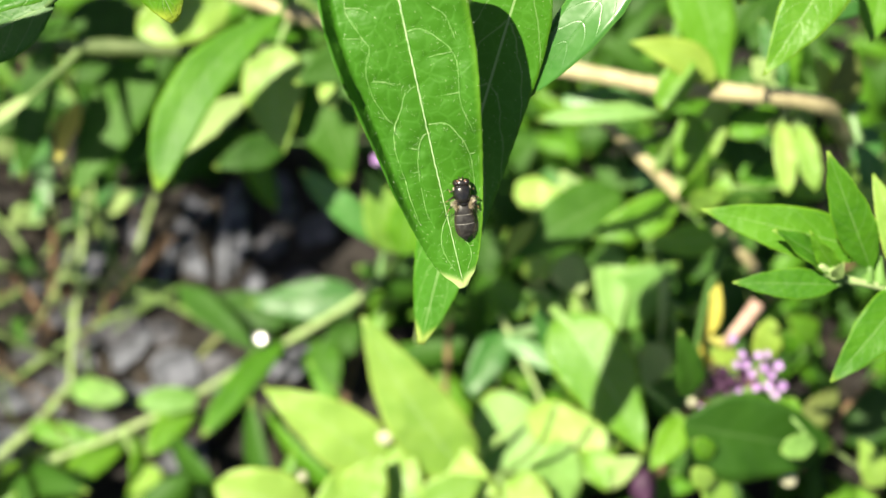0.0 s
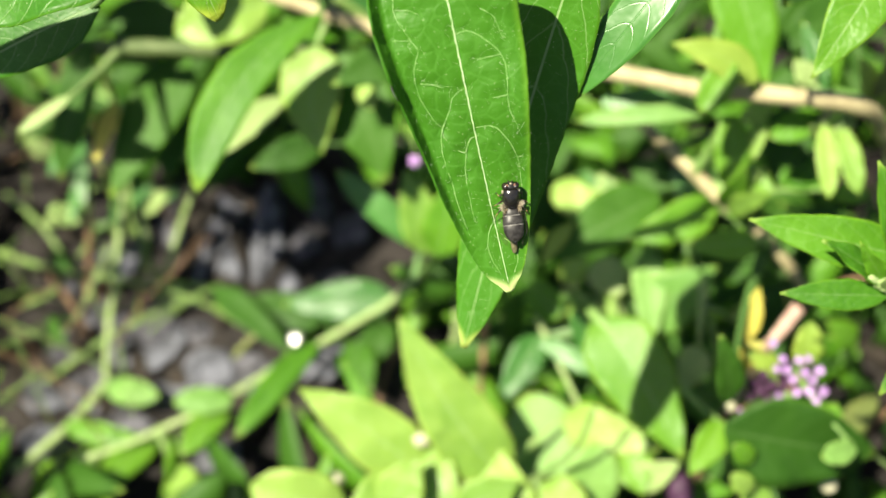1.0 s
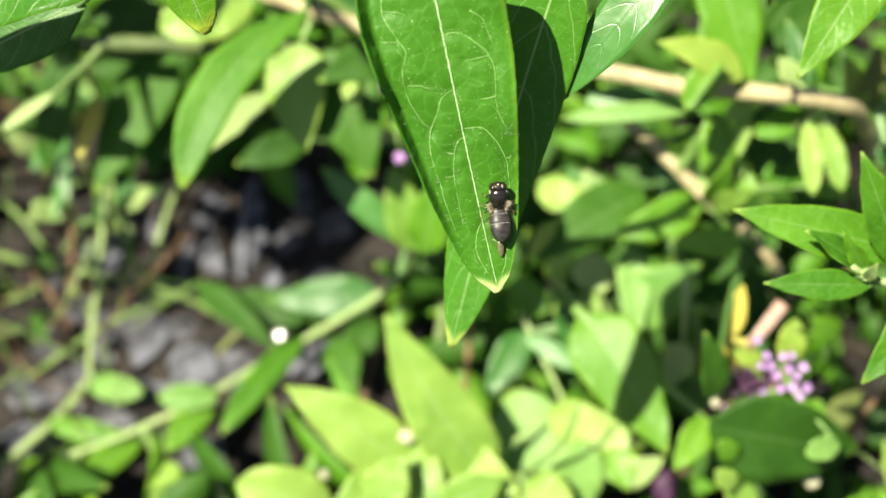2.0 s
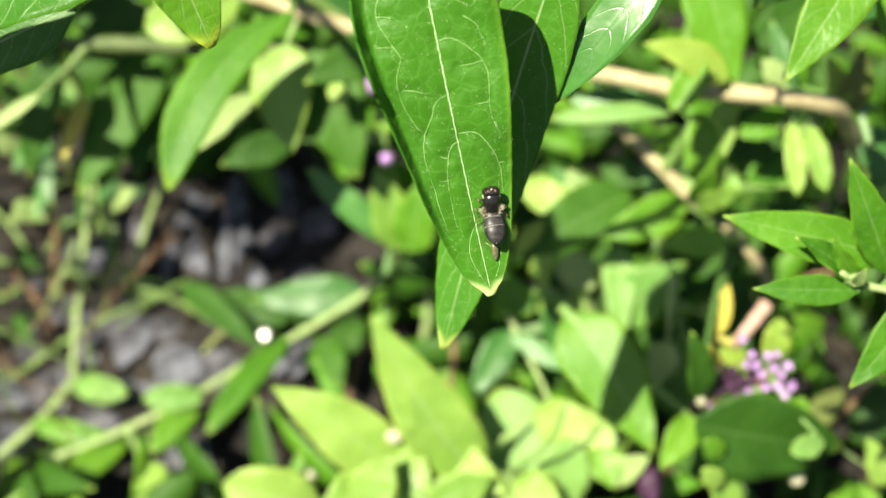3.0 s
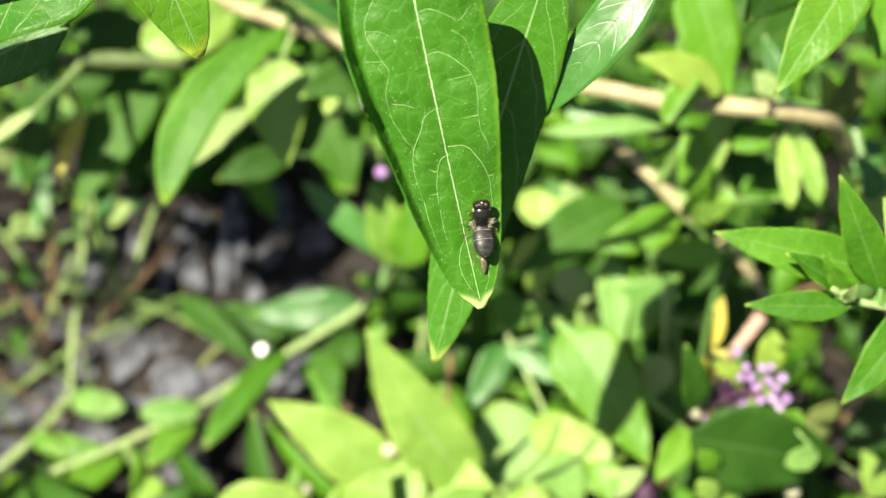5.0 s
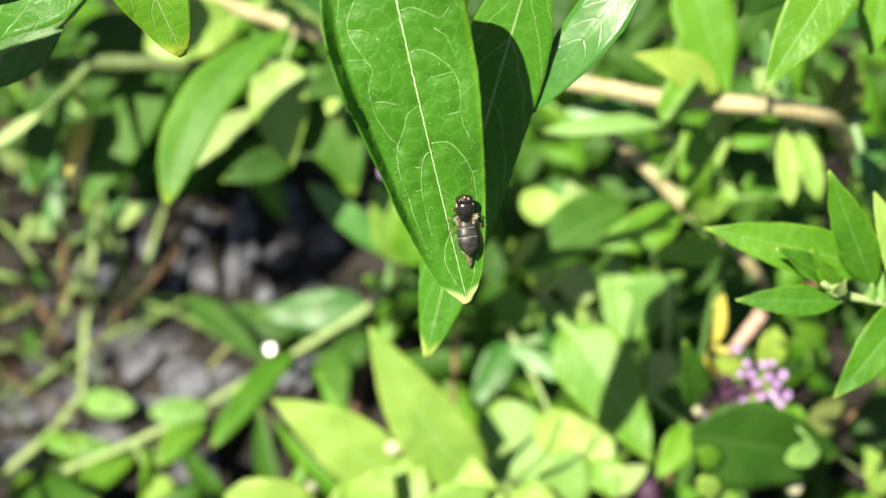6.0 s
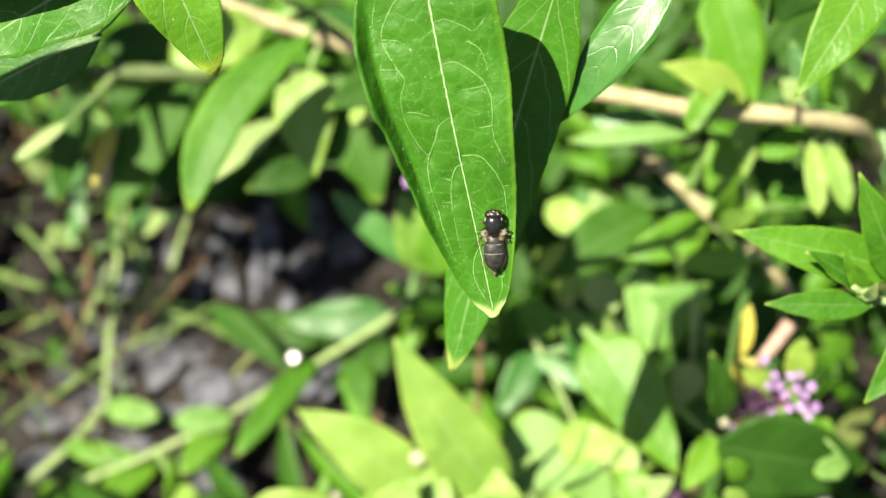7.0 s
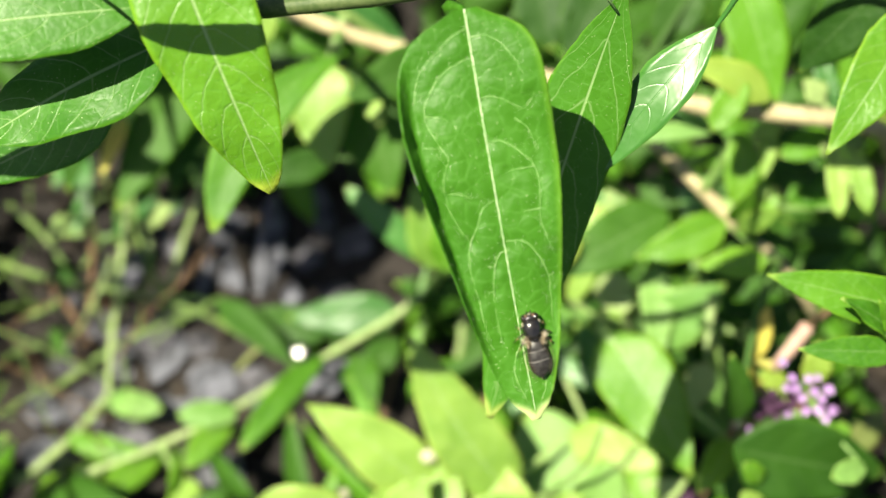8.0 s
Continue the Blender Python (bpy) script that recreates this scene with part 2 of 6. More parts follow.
def leaf(parent, base, tip, width, material=None, roll=0, bulge=0.06, bow=0.0, fold=0.12, curl=0.0, wave=0.5, shape=LANCE, right=None,
         stalk=None, name="leaf", label="", rows=13, cols=4, thick=0.25, stalk_width=1.1, lip=0.0, tooth=0.05, hair=0):
    """A leaf with a blade of some thickness, and a stalk from its base to the place given."""
    material = material or GREEN
    X, Y, Z, length = blade_frame(base, tip, roll)
    seed = base[0] * 0.7 + base[1] * 1.3
    s = np.repeat((np.linspace(0, 1, rows + 1) ** 0.92), 2 * cols + 1)
    t = np.tile(np.linspace(-1, 1, 2 * cols + 1), rows + 1)
    x, y, z = blade_point(shape, length, width, s, t, bulge, bow, fold, curl, wave, seed, right, lip, tooth)
    top = np.outer(x, X) + np.outer(y, Y) + np.outer(z, Z)
    inner = 1 - 0.7 * np.abs(t) ** 3
    low = top - np.outer(thick * inner, Z)
    verts = np.concatenate([top, low])
    uvs = [(a, b) for a, b in zip(t, s)] * 2
    n, k, faces = 2 * cols + 1, len(top), []
    for i in range(rows):
        for j in range(2 * cols):
            a = i * n + j
            faces.append((a, a + 1, a + n + 1, a + n))
            faces.append((k + a, k + a + n, k + a + n + 1, k + a + 1))
        a, b = i * n, i * n + n - 1
        faces.append((a, a + n, k + a + n, k + a))
        faces.append((b, k + b, k + b + n, b + n))
    faces.append(tuple(rows * n + j for j in range(n)) + tuple(k + rows * n + j for j in reversed(range(n))))
    verts = list(verts)
    if stalk is not None:
        end = np.subtract(stalk, base).astype(float)
        mid = end * 0.5 - Z * 0.12 * np.linalg.norm(end)
        path = [(1 - q) ** 2 * np.zeros(3) + 2 * q * (1 - q) * mid + q * q * end for q in np.linspace(0, 1, 7)]
        path[0] = Y * length * 0.04
        tube_into(verts, faces, path, [stalk_width * (0.4 + 0.15 * q) for q in range(7)], 6)
        uvs += [(0.0, 0.02)] * (len(verts) - len(uvs))
    verts = (np.array(verts) @ ROT.T) * 0.001
    ob = mesh_object(name, verts.tolist(), faces, material, parent, bank(base), uvs)
    if label:
        ob["label"] = label
    if hair:
        hairs(ob, hair, shape, right, (X, Y, Z), length, width, bulge, bow, fold, curl, wave, seed, lip)
    return ob


def hairs(blade, count, shape, right, axes, length, width, bulge, bow, fold, curl, wave, seed, lip):
    """Short pale hairs scattered over a blade and along its rims."""
    rng = np.random.default_rng(int(abs(seed) * 10) + count)
    X, Y, Z = axes
    rows = np.linspace(0.03, 0.985, 400)
    share = np.cumsum(np.interp(rows, *zip(*shape)))
    s = np.interp(rng.uniform(0, share[-1], count), share, rows)
    t = rng.uniform(-1, 1, count)
    rims = count // 4
    t[:rims] = np.sign(t[:rims]) * rng.uniform(0.965, 1.0, rims)
    x, y, z = blade_point(shape, length, width, s, t, bulge, bow, fold, curl, wave, seed, right, lip, 0.05)
    root = np.outer(x, X) + np.outer(y, Y) + np.outer(z - 0.06, Z)
    lie = rng.normal(0, 0.6, (count, 2))
    lie[:rims, 0] += np.sign(t[:rims]) * 1.4
    way = np.outer(lie[:, 0], X) + np.outer(lie[:, 1], Y) + np.outer(rng.uniform(0.08, 0.55, count), Z)
    way /= np.linalg.norm(way, axis=1)[:, None]
    tall = rng.uniform(0.10, 0.36, count)
    thick = rng.uniform(0.007, 0.018, count)
    thick[:rims] *= 0.5
    tall[:rims] *= 0.55
    flat = np.cross(way, Y)
    flat /= np.linalg.norm(flat, axis=1)[:, None] + 1e-9
    other = np.cross(way, flat)
    verts, faces = [], []
    for i in range(count):
        k = len(verts)
        for a in (0, 2.09, 4.19):
            verts.append(root[i] + thick[i] * (math.cos(a) * flat[i] + math.sin(a) * other[i]))
        verts.append(root[i] + way[i] * tall[i])
        faces.extend([(k, k + 1, k + 3), (k + 1, k + 2, k + 3), (k + 2, k, k + 3)])
    me = bpy.data.meshes.new("leaf_hairs")
    me.from_pydata(((np.array(verts) @ ROT.T) * 0.001).tolist(), [], faces)
    me.materials.append(DOWN)
    ob = new("leaf_hairs", me)
    ob.parent = blade


def tube_into(verts, faces, path, radii, sides=8):
    """Adds a tube along path (mm) to the lists; radii are half-widths."""
    path = [np.array(p, float) for p in path]
    start = len(verts)
    up = np.array((0.3, 0.2, 0.93))
    for i, p in enumerate(path):
        d = path[min(i + 1, len(path) - 1)] - path[max(i - 1, 0)]
        d /= np.linalg.norm(d) + 1e-9
        a = np.cross(d, up)
        a /= np.linalg.norm(a) + 1e-9
        b = np.cross(a, d)
        for k in range(sides):
            w = 2 * math.pi * k / sides
            verts.append(p + radii[i] * (math.cos(w) * a + math.sin(w) * b))
    for i in range(len(path) - 1):
        for k in range(sides):
            k2 = (k + 1) % sides
            faces.append((start + i * sides + k, start + i * sides + k2, start + (i + 1) * sides + k2, start + (i + 1) * sides + k))
    faces.append(tuple(start + k for k in reversed(range(sides))))
    faces.append(tuple(start + (len(path) - 1) * sides + k for k in range(sides)))


def smooth_path(points, steps=6):
    """A curve through the points (Catmull-Rom)."""
    p = [np.array(q, float) for q in points]
    p = [2 * p[0] - p[1]] + p + [2 * p[-1] - p[-2]]
    out = []
    for i in range(1, len(p) - 2):
        for q in np.linspace(0, 1, steps, endpoint=False):
            out.append(0.5 * (2 * p[i] + (p[i + 1] - p[i - 1]) * q + (2 * p[i - 1] - 5 * p[i] + 4 * p[i + 1] - p[i + 2]) * q * q
                              + (3 * p[i] - p[i - 1] - 3 * p[i + 1] + p[i + 2]) * q ** 3))
    return out + [p[-2]]


def stem(parent, points, start, end, material=None, name="stem", label="", knots=0.12):
    """A tapering stem through the points, start and end being its half-widths in mm."""
    path = smooth_path(points)
    n = len(path)
    radii = [(start + (end - start) * i / (n - 1)) * (1 + knots * max(0, math.sin(i * 1.05 + points[0][0])) ** 6) for i in range(n)]
    verts, faces = [], []
    first = np.array(points[0], float)
    tube_into(verts, faces, [q - first for q in path], radii, 9)
    verts = (np.array(verts) @ ROT.T) * 0.001
    ob = mesh_object(name, verts.tolist(), faces, material or STEM, parent, bank(points[0]))
    if label:
        ob["label"] = label
    return ob


def blob(parent, name, at, size, material, turn=(0, 0, 0), rough=0.12, seed=0, label="", rings=9, sides=14):
    """A rounded, slightly uneven body of the given half-sizes (mm)."""
    verts, faces = [], []
    turned = Euler([radians(a) for a in turn]).to_matrix()
    for i in range(rings + 1):
        th = math.pi * i / rings
        for k in range(sides):
            ph = 2 * math.pi * k / sides
            d = Vector((math.sin(th) * math.cos(ph), math.sin(th) * math.sin(ph), math.cos(th)))
            g = 1 + rough * noise.noise(d * 1.7 + Vector((seed, seed * 2.3, 0)))
            verts.append(np.array(turned @ Vector((d.x * size[0], d.y * size[1], d.z * size[2]))) * g)
    for i in range(rings):
        for k in range(sides):
            k2 = (k + 1) % sides
            faces.append((i * sides + k, (i + 1) * sides + k, (i + 1) * sides + k2, i * sides + k2))
    verts = (np.array(verts) @ ROT.T) * 0.001
    ob = mesh_object(name, verts.tolist(), faces, material, parent, bank(at))
    if label:
        ob["label"] = label
    return ob


def floret(parent, at, size, seed):
    """A small four-lobed flower on a short tube, its face turned up and outwards (mm)."""
    rng = random.Random(seed + 70)
    axis = Vector((rng.gauss(0, 0.35), rng.gauss(0, 0.35) + 0.1, 1)).normalized()
    turned = axis.to_track_quat("Z", "Y").to_matrix()
    verts, faces = [], []
    rings = ((0.0, 0.0, -0.1), (0.32, 0.0, 0.0), (0.75, 0.5, 0.22), (1.0, 0.78, 0.12), (0.95, 0.8, 0.0), (0.35, 0.2, -0.25), (0.3, 0.0, -1.4), (0.0, 0.0, -1.5))
    sides = 24
    for r, lobe, h in rings:
        for k in range(sides):
            w = 2 * math.pi * k / sides
            q = size * r * (1 - lobe * 0.45 * (0.5 - 0.5 * math.cos(4 * w + seed)))
            verts.append(np.array(turned @ Vector((q * math.cos(w), q * math.sin(w), size * (h + 0.08 * math.sin(4 * w + seed) * lobe)))))
    for i in range(len(rings) - 1):
        for k in range(sides):
            k2 = (k + 1) % sides
            faces.append((i * sides + k, i * sides + k2, (i + 1) * sides + k2, (i + 1) * sides + k))
    verts = (np.array(verts) @ ROT.T) * 0.001
    return mesh_object("floret", verts.tolist(), faces, PURPLE, parent, bank(at))


MINT = leaf_material("pale_mint_blade", (0.13, 0.31, 0.05), (0.25, 0.45, 0.11), (0.36, 0.58, 0.09), thin=0.32, rough=0.5, vein_amount=0.25)
# Darker green for leaves lying in shade, the shade painted in
SHADE_GREEN = leaf_material("shade_green_blade", (0.026, 0.092, 0.005), (0.052, 0.155, 0.009), (0.12, 0.30, 0.012), thin=0.25, rough=0.55, vein_amount=0.15, sheen=0.3)
PALE_LEAF = leaf_material("pale_downy_blade", (0.22, 0.36, 0.10), (0.40, 0.53, 0.20), (0.48, 0.62, 0.18), thin=0.3, rough=0.5, vein_amount=0.25)
LIMEGREEN = leaf_material("fresh_green_blade", (0.085, 0.25, 0.012), (0.18, 0.38, 0.024), (0.36, 0.58, 0.03), thin=0.32, rough=0.42, vein_amount=0.4, sheen=0.5)
YELLOWISH = leaf_material("yellow_green_blade", (0.24, 0.40, 0.05), (0.40, 0.52, 0.09), (0.6, 0.6, 0.1), thin=0.35, rough=0.5, vein_amount=0.2)
OLIVE = leaf_material("olive_blade", (0.10, 0.14, 0.03), (0.18, 0.22, 0.06), (0.25, 0.30, 0.05), thin=0.25, rough=0.5, vein_amount=0.2)
# STEM darkened to olive: shade on these stems is put into the colour
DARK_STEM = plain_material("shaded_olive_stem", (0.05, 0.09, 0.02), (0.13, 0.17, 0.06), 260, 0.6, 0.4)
# Clear material of the added glint discs, refracting like water
GLINT = plain_material("clear_glint", (1, 1, 1), (1, 1, 1), 100, 0.1, 0.0)
GLINT.node_tree.nodes["Principled BSDF"].inputs["Transmission Weight"].default_value = 1.0
GLINT.node_tree.nodes["Principled BSDF"].inputs["IOR"].default_value = 1.33
GLOSSY = leaf_material("shiny_blade", (0.03, 0.13, 0.018), (0.07, 0.22, 0.036), (0.18, 0.42, 0.03), thin=0.18, rough=0.30, vein_amount=0.3, vein=(0.06, 0.20, 0.03), sheen=0.5, relief_scale=160, relief_depth=0.0003)
# Brighter SISTER: the upper leaf's sunlight is put into its green
UPPER = leaf_material("sunlit_veined_blade", (0.065, 0.23, 0.008), (0.135, 0.34, 0.014), (0.30, 0.55, 0.015), thin=0.25, rough=0.42, vein_amount=0.6, hairs=0.4, tip=(0.46, 0.56, 0.06), relief_scale=430)
OLIVE_STEM = plain_material("olive_stem", (0.14, 0.18, 0.05), (0.30, 0.32, 0.12), 260, 0.6, 0.4)
PINKISH = plain_material("pinkish_stalk", (0.42, 0.25, 0.20), (0.58, 0.42, 0.33), 300, 0.6)


def rib(blade, places, start, end, groove=0.16):
    """A vein of the main leaf, through places given along and across the blade, lying in a groove."""
    base, tip, width = (-3.9, 41.2, 10), (6.6, -6.4, -8), 19.9
    X, Y, Z, length = blade_frame(base, tip, 0)
    seed = base[0] * 0.7 + base[1] * 1.3
    p = smooth_path([(s, t, 0) for s, t in places], 5)
    path, line = [], []
    for i, (s, t, _) in enumerate(p):
        t = max(-0.99, min(0.99, t + 0.004 * math.sin(i * 1.3 + places[0][0] * 40)))
        x, y, z = blade_point(HERO_LEFT, length, width, s, t, 0.035, 0.005, 0.10, 0.12, 0.55, seed, HERO_RIGHT, 0.46)
        path.append(x * X + y * Y + (z - groove + 0.05) * Z)
        line.append((x, y))
    n = len(path)
    verts, faces = [], []
    tube_into(verts, faces, path, [(start + (end - start) * i / (n - 1)) * (1 + 0.25 * math.sin(i * 2.1) * math.sin(i * 0.7)) for i in range(n)], 6)
    verts = (np.array(verts) @ ROT.T) * 0.001
    me = bpy.data.meshes.new("vein")
    me.from_pydata(verts.tolist(), [], faces)
    me.polygons.foreach_set("use_smooth", [True] * len(me.polygons))
    me.materials.append(VEIN if start > 0.1 else FINE_VEIN)
    ob = new("vein", me)
    ob.parent = blade
    # press the groove into the blade
    co = np.empty(len(blade.data.vertices) * 3)
    blade.data.vertices.foreach_get("co", co)
    co = co.reshape(-1, 3)
    flat = (co @ ROT) * 1000
    px, py = flat @ X, flat @ Y
    line = np.array(line)
    far = np.min((px[:, None] - line[:, 0]) ** 2 + (py[:, None] - line[:, 1]) ** 2, axis=1)
    press = groove * np.exp(-far / 0.55) - groove * 0.15 * np.exp(-(np.sqrt(far) - 1.7) ** 2 / 0.7)
    co -= np.outer(press, ROT @ Z) * 0.001
    blade.data.vertices.foreach_set("co", co.ravel())
    blade.data.update()
    return ob


# ---- the near sprig ----
sprig = plant("butterfly_bush_sprig", (-200, 20, -261.8), "arching green sprig with long lance-shaped hairy leaves", "shrub sprig")
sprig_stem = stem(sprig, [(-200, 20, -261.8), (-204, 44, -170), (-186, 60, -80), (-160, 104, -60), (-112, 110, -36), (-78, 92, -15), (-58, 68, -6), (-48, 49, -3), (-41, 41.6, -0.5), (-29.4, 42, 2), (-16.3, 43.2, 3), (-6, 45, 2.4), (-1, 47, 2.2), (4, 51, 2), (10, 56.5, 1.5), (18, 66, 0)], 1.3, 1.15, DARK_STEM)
HERO_LEFT = ((0, 0.06), (0.018, 0.32), (0.04, 0.57), (0.075, 0.74), (0.13, 0.83), (0.2, 0.86), (0.28, 0.87), (0.4, 0.85), (0.58, 0.72), (0.683, 0.64), (0.817, 0.48), (0.906, 0.33), (0.96, 0.21), (0.982, 0.13), (1, 0))
HERO_RIGHT = ((0, 0.06), (0.018, 0.34), (0.04, 0.62), (0.075, 0.82), (0.13, 0.95), (0.2, 1), (0.28, 1), (0.4, 0.91), (0.58, 0.73), (0.683, 0.64), (0.817, 0.5), (0.906, 0.385), (0.96, 0.26), (0.982, 0.15), (1, 0))
main_leaf = leaf(sprig, (-3.9, 41.2, 10), (6.6, -6.4, -8), 19.9, HERO, stalk=(-5.9, 44.4, 2.1), shape=HERO_LEFT, right=HERO_RIGHT, lip=0.46, tooth=0.02, bulge=0.035, fold=0.1, curl=0.12, bow=0.005, wave=0.55, rows=170, cols=26, hair=3000, name="main_leaf", label="long green hairy leaf with pale net veins", thick=0.3, stalk_width=0.9)
rear_leaf = leaf(sprig, (17.5, 44.3, -7), (-0.1, -16.6, -31), 13.0, SISTER, stalk=(-3, 45.6, 2), bulge=-0.03, bow=0.014, roll=-6, stalk_width=0.5, fold=-0.1, wave=0.5, rows=60, cols=10, hair=900, shape=REAR, label="green leaf with pale veins, half in shade")
upper_leaf = leaf(sprig, (-40.7, 56.6, 15), (-29.3, 25.1, 1), 16.7, UPPER, stalk=(-31.4, 41.4, 1.6), bulge=0.05, bow=0.0, fold=0.1, wave=0.5, rows=30, cols=8, hair=900, shape=HERO_LEFT)
side_leaf = leaf(sprig, (-40.8, 41.4, 2), (-67.9, 27.2, 0), 14.8, SISTER, stalk=(-39.6, 41.4, -0.1), bulge=0.05, fold=0.06, wave=0.7, rows=24, cols=6, shape=BROAD, roll=-12)
side_leaf_low = leaf(sprig, (-55.2, 35.4, -22), (-80.6, 23.9, -26), 10.3, SISTER, stalk=(-42, 42, -1), bulge=0.05, fold=0.08, wave=0.5, rows=24, cols=6, shape=BROAD)
side_leaf_top = leaf(sprig, (-41.8, 44.1, 9), (-92, 36.6, 10), 11, SISTER, stalk=(-39.6, 41.4, -0.1), bulge=0.06, fold=0.08, wave=0.5, rows=24, cols=6, shape=BROAD, roll=-4)
# Added out of view, to cast the shade band on upper_leaf
shade_leaf = leaf(sprig, (-52.5, 50.5, 35), (-36.5, 52.4, 38), 3.2, SISTER, stalk=(-45, 45, -2), bulge=0.05, fold=0.08, shape=BLADE, rows=20, cols=5, stalk_width=0.3)

# ---- the sprig with small toothed leaves ----
shoot = plant("young_shoot", (135.5, -99.6, -180.5), "young shoot tip with small toothed leaves and a downy bud", "shrub sprig")
stem(shoot, [(135.5, -99.6, -180.5), (136.7, -67.5, -133), (131.6, -21.7, -75), (96.4, -12.9, -55), (75.8, -8.3, -40), (67, -6.5, -36), (62.8, -4.4, -33)], 0.87, 0.58, PALE_STEM)
leaf(shoot, (74.5, -2.5, -39), (45, 4.4, -36), 8.4, GREEN, stalk=(74.5, -8, -39.4), bulge=0.05, fold=0.1, wave=0.4, rows=24, cols=6)
leaf(shoot, (72.7, -5.4, -38), (62.8, 13, -28), 6.5, GREEN, stalk=(72, -7.5, -38.3), roll=18, bulge=0.05, fold=0.15, rows=24, cols=6)
leaf(shoot, (66.5, -5.8, -36), (55, 1, -30), 4.7, GREEN, stalk=(67, -6.5, -36), roll=-25, bulge=0.05, fold=0.22, wave=1.2, rows=18, cols=5)
leaf(shoot, (66.8, -6.1, -36), (60.4, 0.7, -29), 3.2, GREEN, stalk=(67, -6.5, -36), roll=25, bulge=0.05, fold=0.22, wave=1.2, rows=18, cols=5)
leaf(shoot, (67.2, -7.6, -36), (49.7, -7.3, -35), 5.1, GREEN, stalk=(67, -6.5, -36), bulge=0.04, fold=0.1, wave=0.4, rows=24, cols=6)
leaf(shoot, (65.6, -6.7, -34), (65.3, -4, -28), 2.1, PALE_LEAF, stalk=(65.2, -5.6, -34.7), roll=35, bulge=0.05, fold=0.25)
leaf(shoot, (79.5, -8.3, -40), (66.1, -23.5, -38), 7.8, GREEN, stalk=(78.7, -8.9, -42.1), bulge=0.05, fold=0.12, rows=24, cols=6, shape=BROAD)
leaf(shoot, (78.7, -7.3, -38), (72.1, 10, -35), 5.5, LIME, stalk=(75.8, -8.3, -40), bulge=0.05, fold=0.12)
shoot_high = plant("young_shoot", (138.7, -16.5, -238.7), "leafy shoot with a bright green pointed leaf", "shrub sprig")
stem(shoot_high, [(138.7, -16.5, -238.7), (139.9, 26, -176.3), (134.7, 84.6, -100), (95.7, 69, -65), (74.9, 55.1, -48), (60, 59.5, -40), (45.1, 59.8, -32)], 0.86, 0.64, STEM)
leaf(shoot_high, (68.8, 48.7, -34), (53.9, 25.7, -32), 10.4, LIMEGREEN, stalk=(74.9, 55.1, -48), bulge=0.05, fold=0.1, rows=24, cols=6, shape=BROAD)
leaf(shoot_high, (32.8, 41.4, -12), (15.8, 20.4, -19.5), 8.2, GLOSSY, stalk=(45.1, 59.8, -32), bulge=0.05, shape=LANCE, roll=-13, stalk_width=0.7)
leaf(shoot_high, (81.4, 51, -55), (78.3, 35, -55), 9.0, GREEN, stalk=(83.8, 61.1, -55.3), bulge=0.04, fold=0.1)
leaf(shoot_high, (70.5, 58.2, -52), (57.3, 44.2, -66), 11.2, DARK, stalk=(77.9, 57.1, -50.4), bulge=0.05)
leaf(shoot_high, (87.7, 48.4, -66), (70.7, 43.2, -72), 7.4, BLUISH, stalk=(95.7, 69, -65), bulge=0.05, roll=30)

# ---- shrub behind, beside the stones ----
back_shrub = plant("butterfly_bush", (-3.8, -29, -230), "leafy shrub branch with broad drooping green leaves", "shrub")
stem(back_shrub, [(-3.8, -29, -230), (-0.7, -11.3, -203), (-3.7, 17, -170), (-13.3, 45.5, -145), (-30.4, 58.4, -132), (-46.8, 66.3, -125), (-64, 74.2, -125)], 1.67, 0.83, STEM)
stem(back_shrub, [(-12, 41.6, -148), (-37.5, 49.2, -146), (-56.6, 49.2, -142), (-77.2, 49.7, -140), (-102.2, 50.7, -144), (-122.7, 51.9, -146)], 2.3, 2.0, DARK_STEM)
swing_leaf = leaf(back_shrub, (-34.3, 51.9, -112), (-60.2, 12.1, -104), 11.2, GREEN, stalk=(-35.9, 61, -129.7), bulge=0.05, bow=0.115, shape=BLUNT)
leaf(back_shrub, (-45.2, 36.2, -130), (-60.5, 20.4, -122), 6.9, PALE_LEAF, stalk=(-47, 49.2, -144), bulge=0.05, fold=0.05, bow=0.03)
leaf(back_shrub, (-37.8, 48.3, -130), (-36.5, 22.5, -132), 15.1, LIME, stalk=(-33.1, 59.7, -130.8), bulge=0.05, fold=0.05, shape=BROAD, bow=0.06, rows=20, cols=6)
leaf(back_shrub, (-10.5, 48.4, -125), (-31.9, 37, -116), 12.0, DARK, stalk=(-19, 49.8, -140.7), bulge=0.05, shape=BROAD)
leaf(back_shrub, (-75.9, 51.1, -158), (-94, 13.2, -152), 16.1, SHADE_GREEN, stalk=(-89.7, 50.2, -142), bulge=0.05, shape=BROAD)
leaf(back_shrub, (-80.5, 49.5, -172), (-83.6, 18.4, -168), 14.6, SHADE_GREEN, stalk=(-102.2, 50.7, -144), bulge=0.05, shape=BROAD)
leaf(back_shrub, (-39.7, 28.7, -164), (-58.9, 21.3, -158), 9.2, DARK, stalk=(-6.9, 26.5, -161.7), bulge=0.05, shape=LANCE)
leaf(back_shrub, (-49.7, 58.7, -130), (-70.1, 50.5, -124), 14.7, LIME, stalk=(-39.8, 62.9, -128), bulge=0.06, shape=ROUND)
leaf(back_shrub, (-31.2, 53.1, -140), (-50, 55.1, -136), 6.9, GREEN, stalk=(-33.9, 48.7, -146.3), bulge=0.06)
leaf(back_shrub, (-96, 51.7, -140), (-105.7, 17.3, -148), 10.2, SHADE_GREEN, stalk=(-93.9, 50.4, -142.7), bulge=0.05)
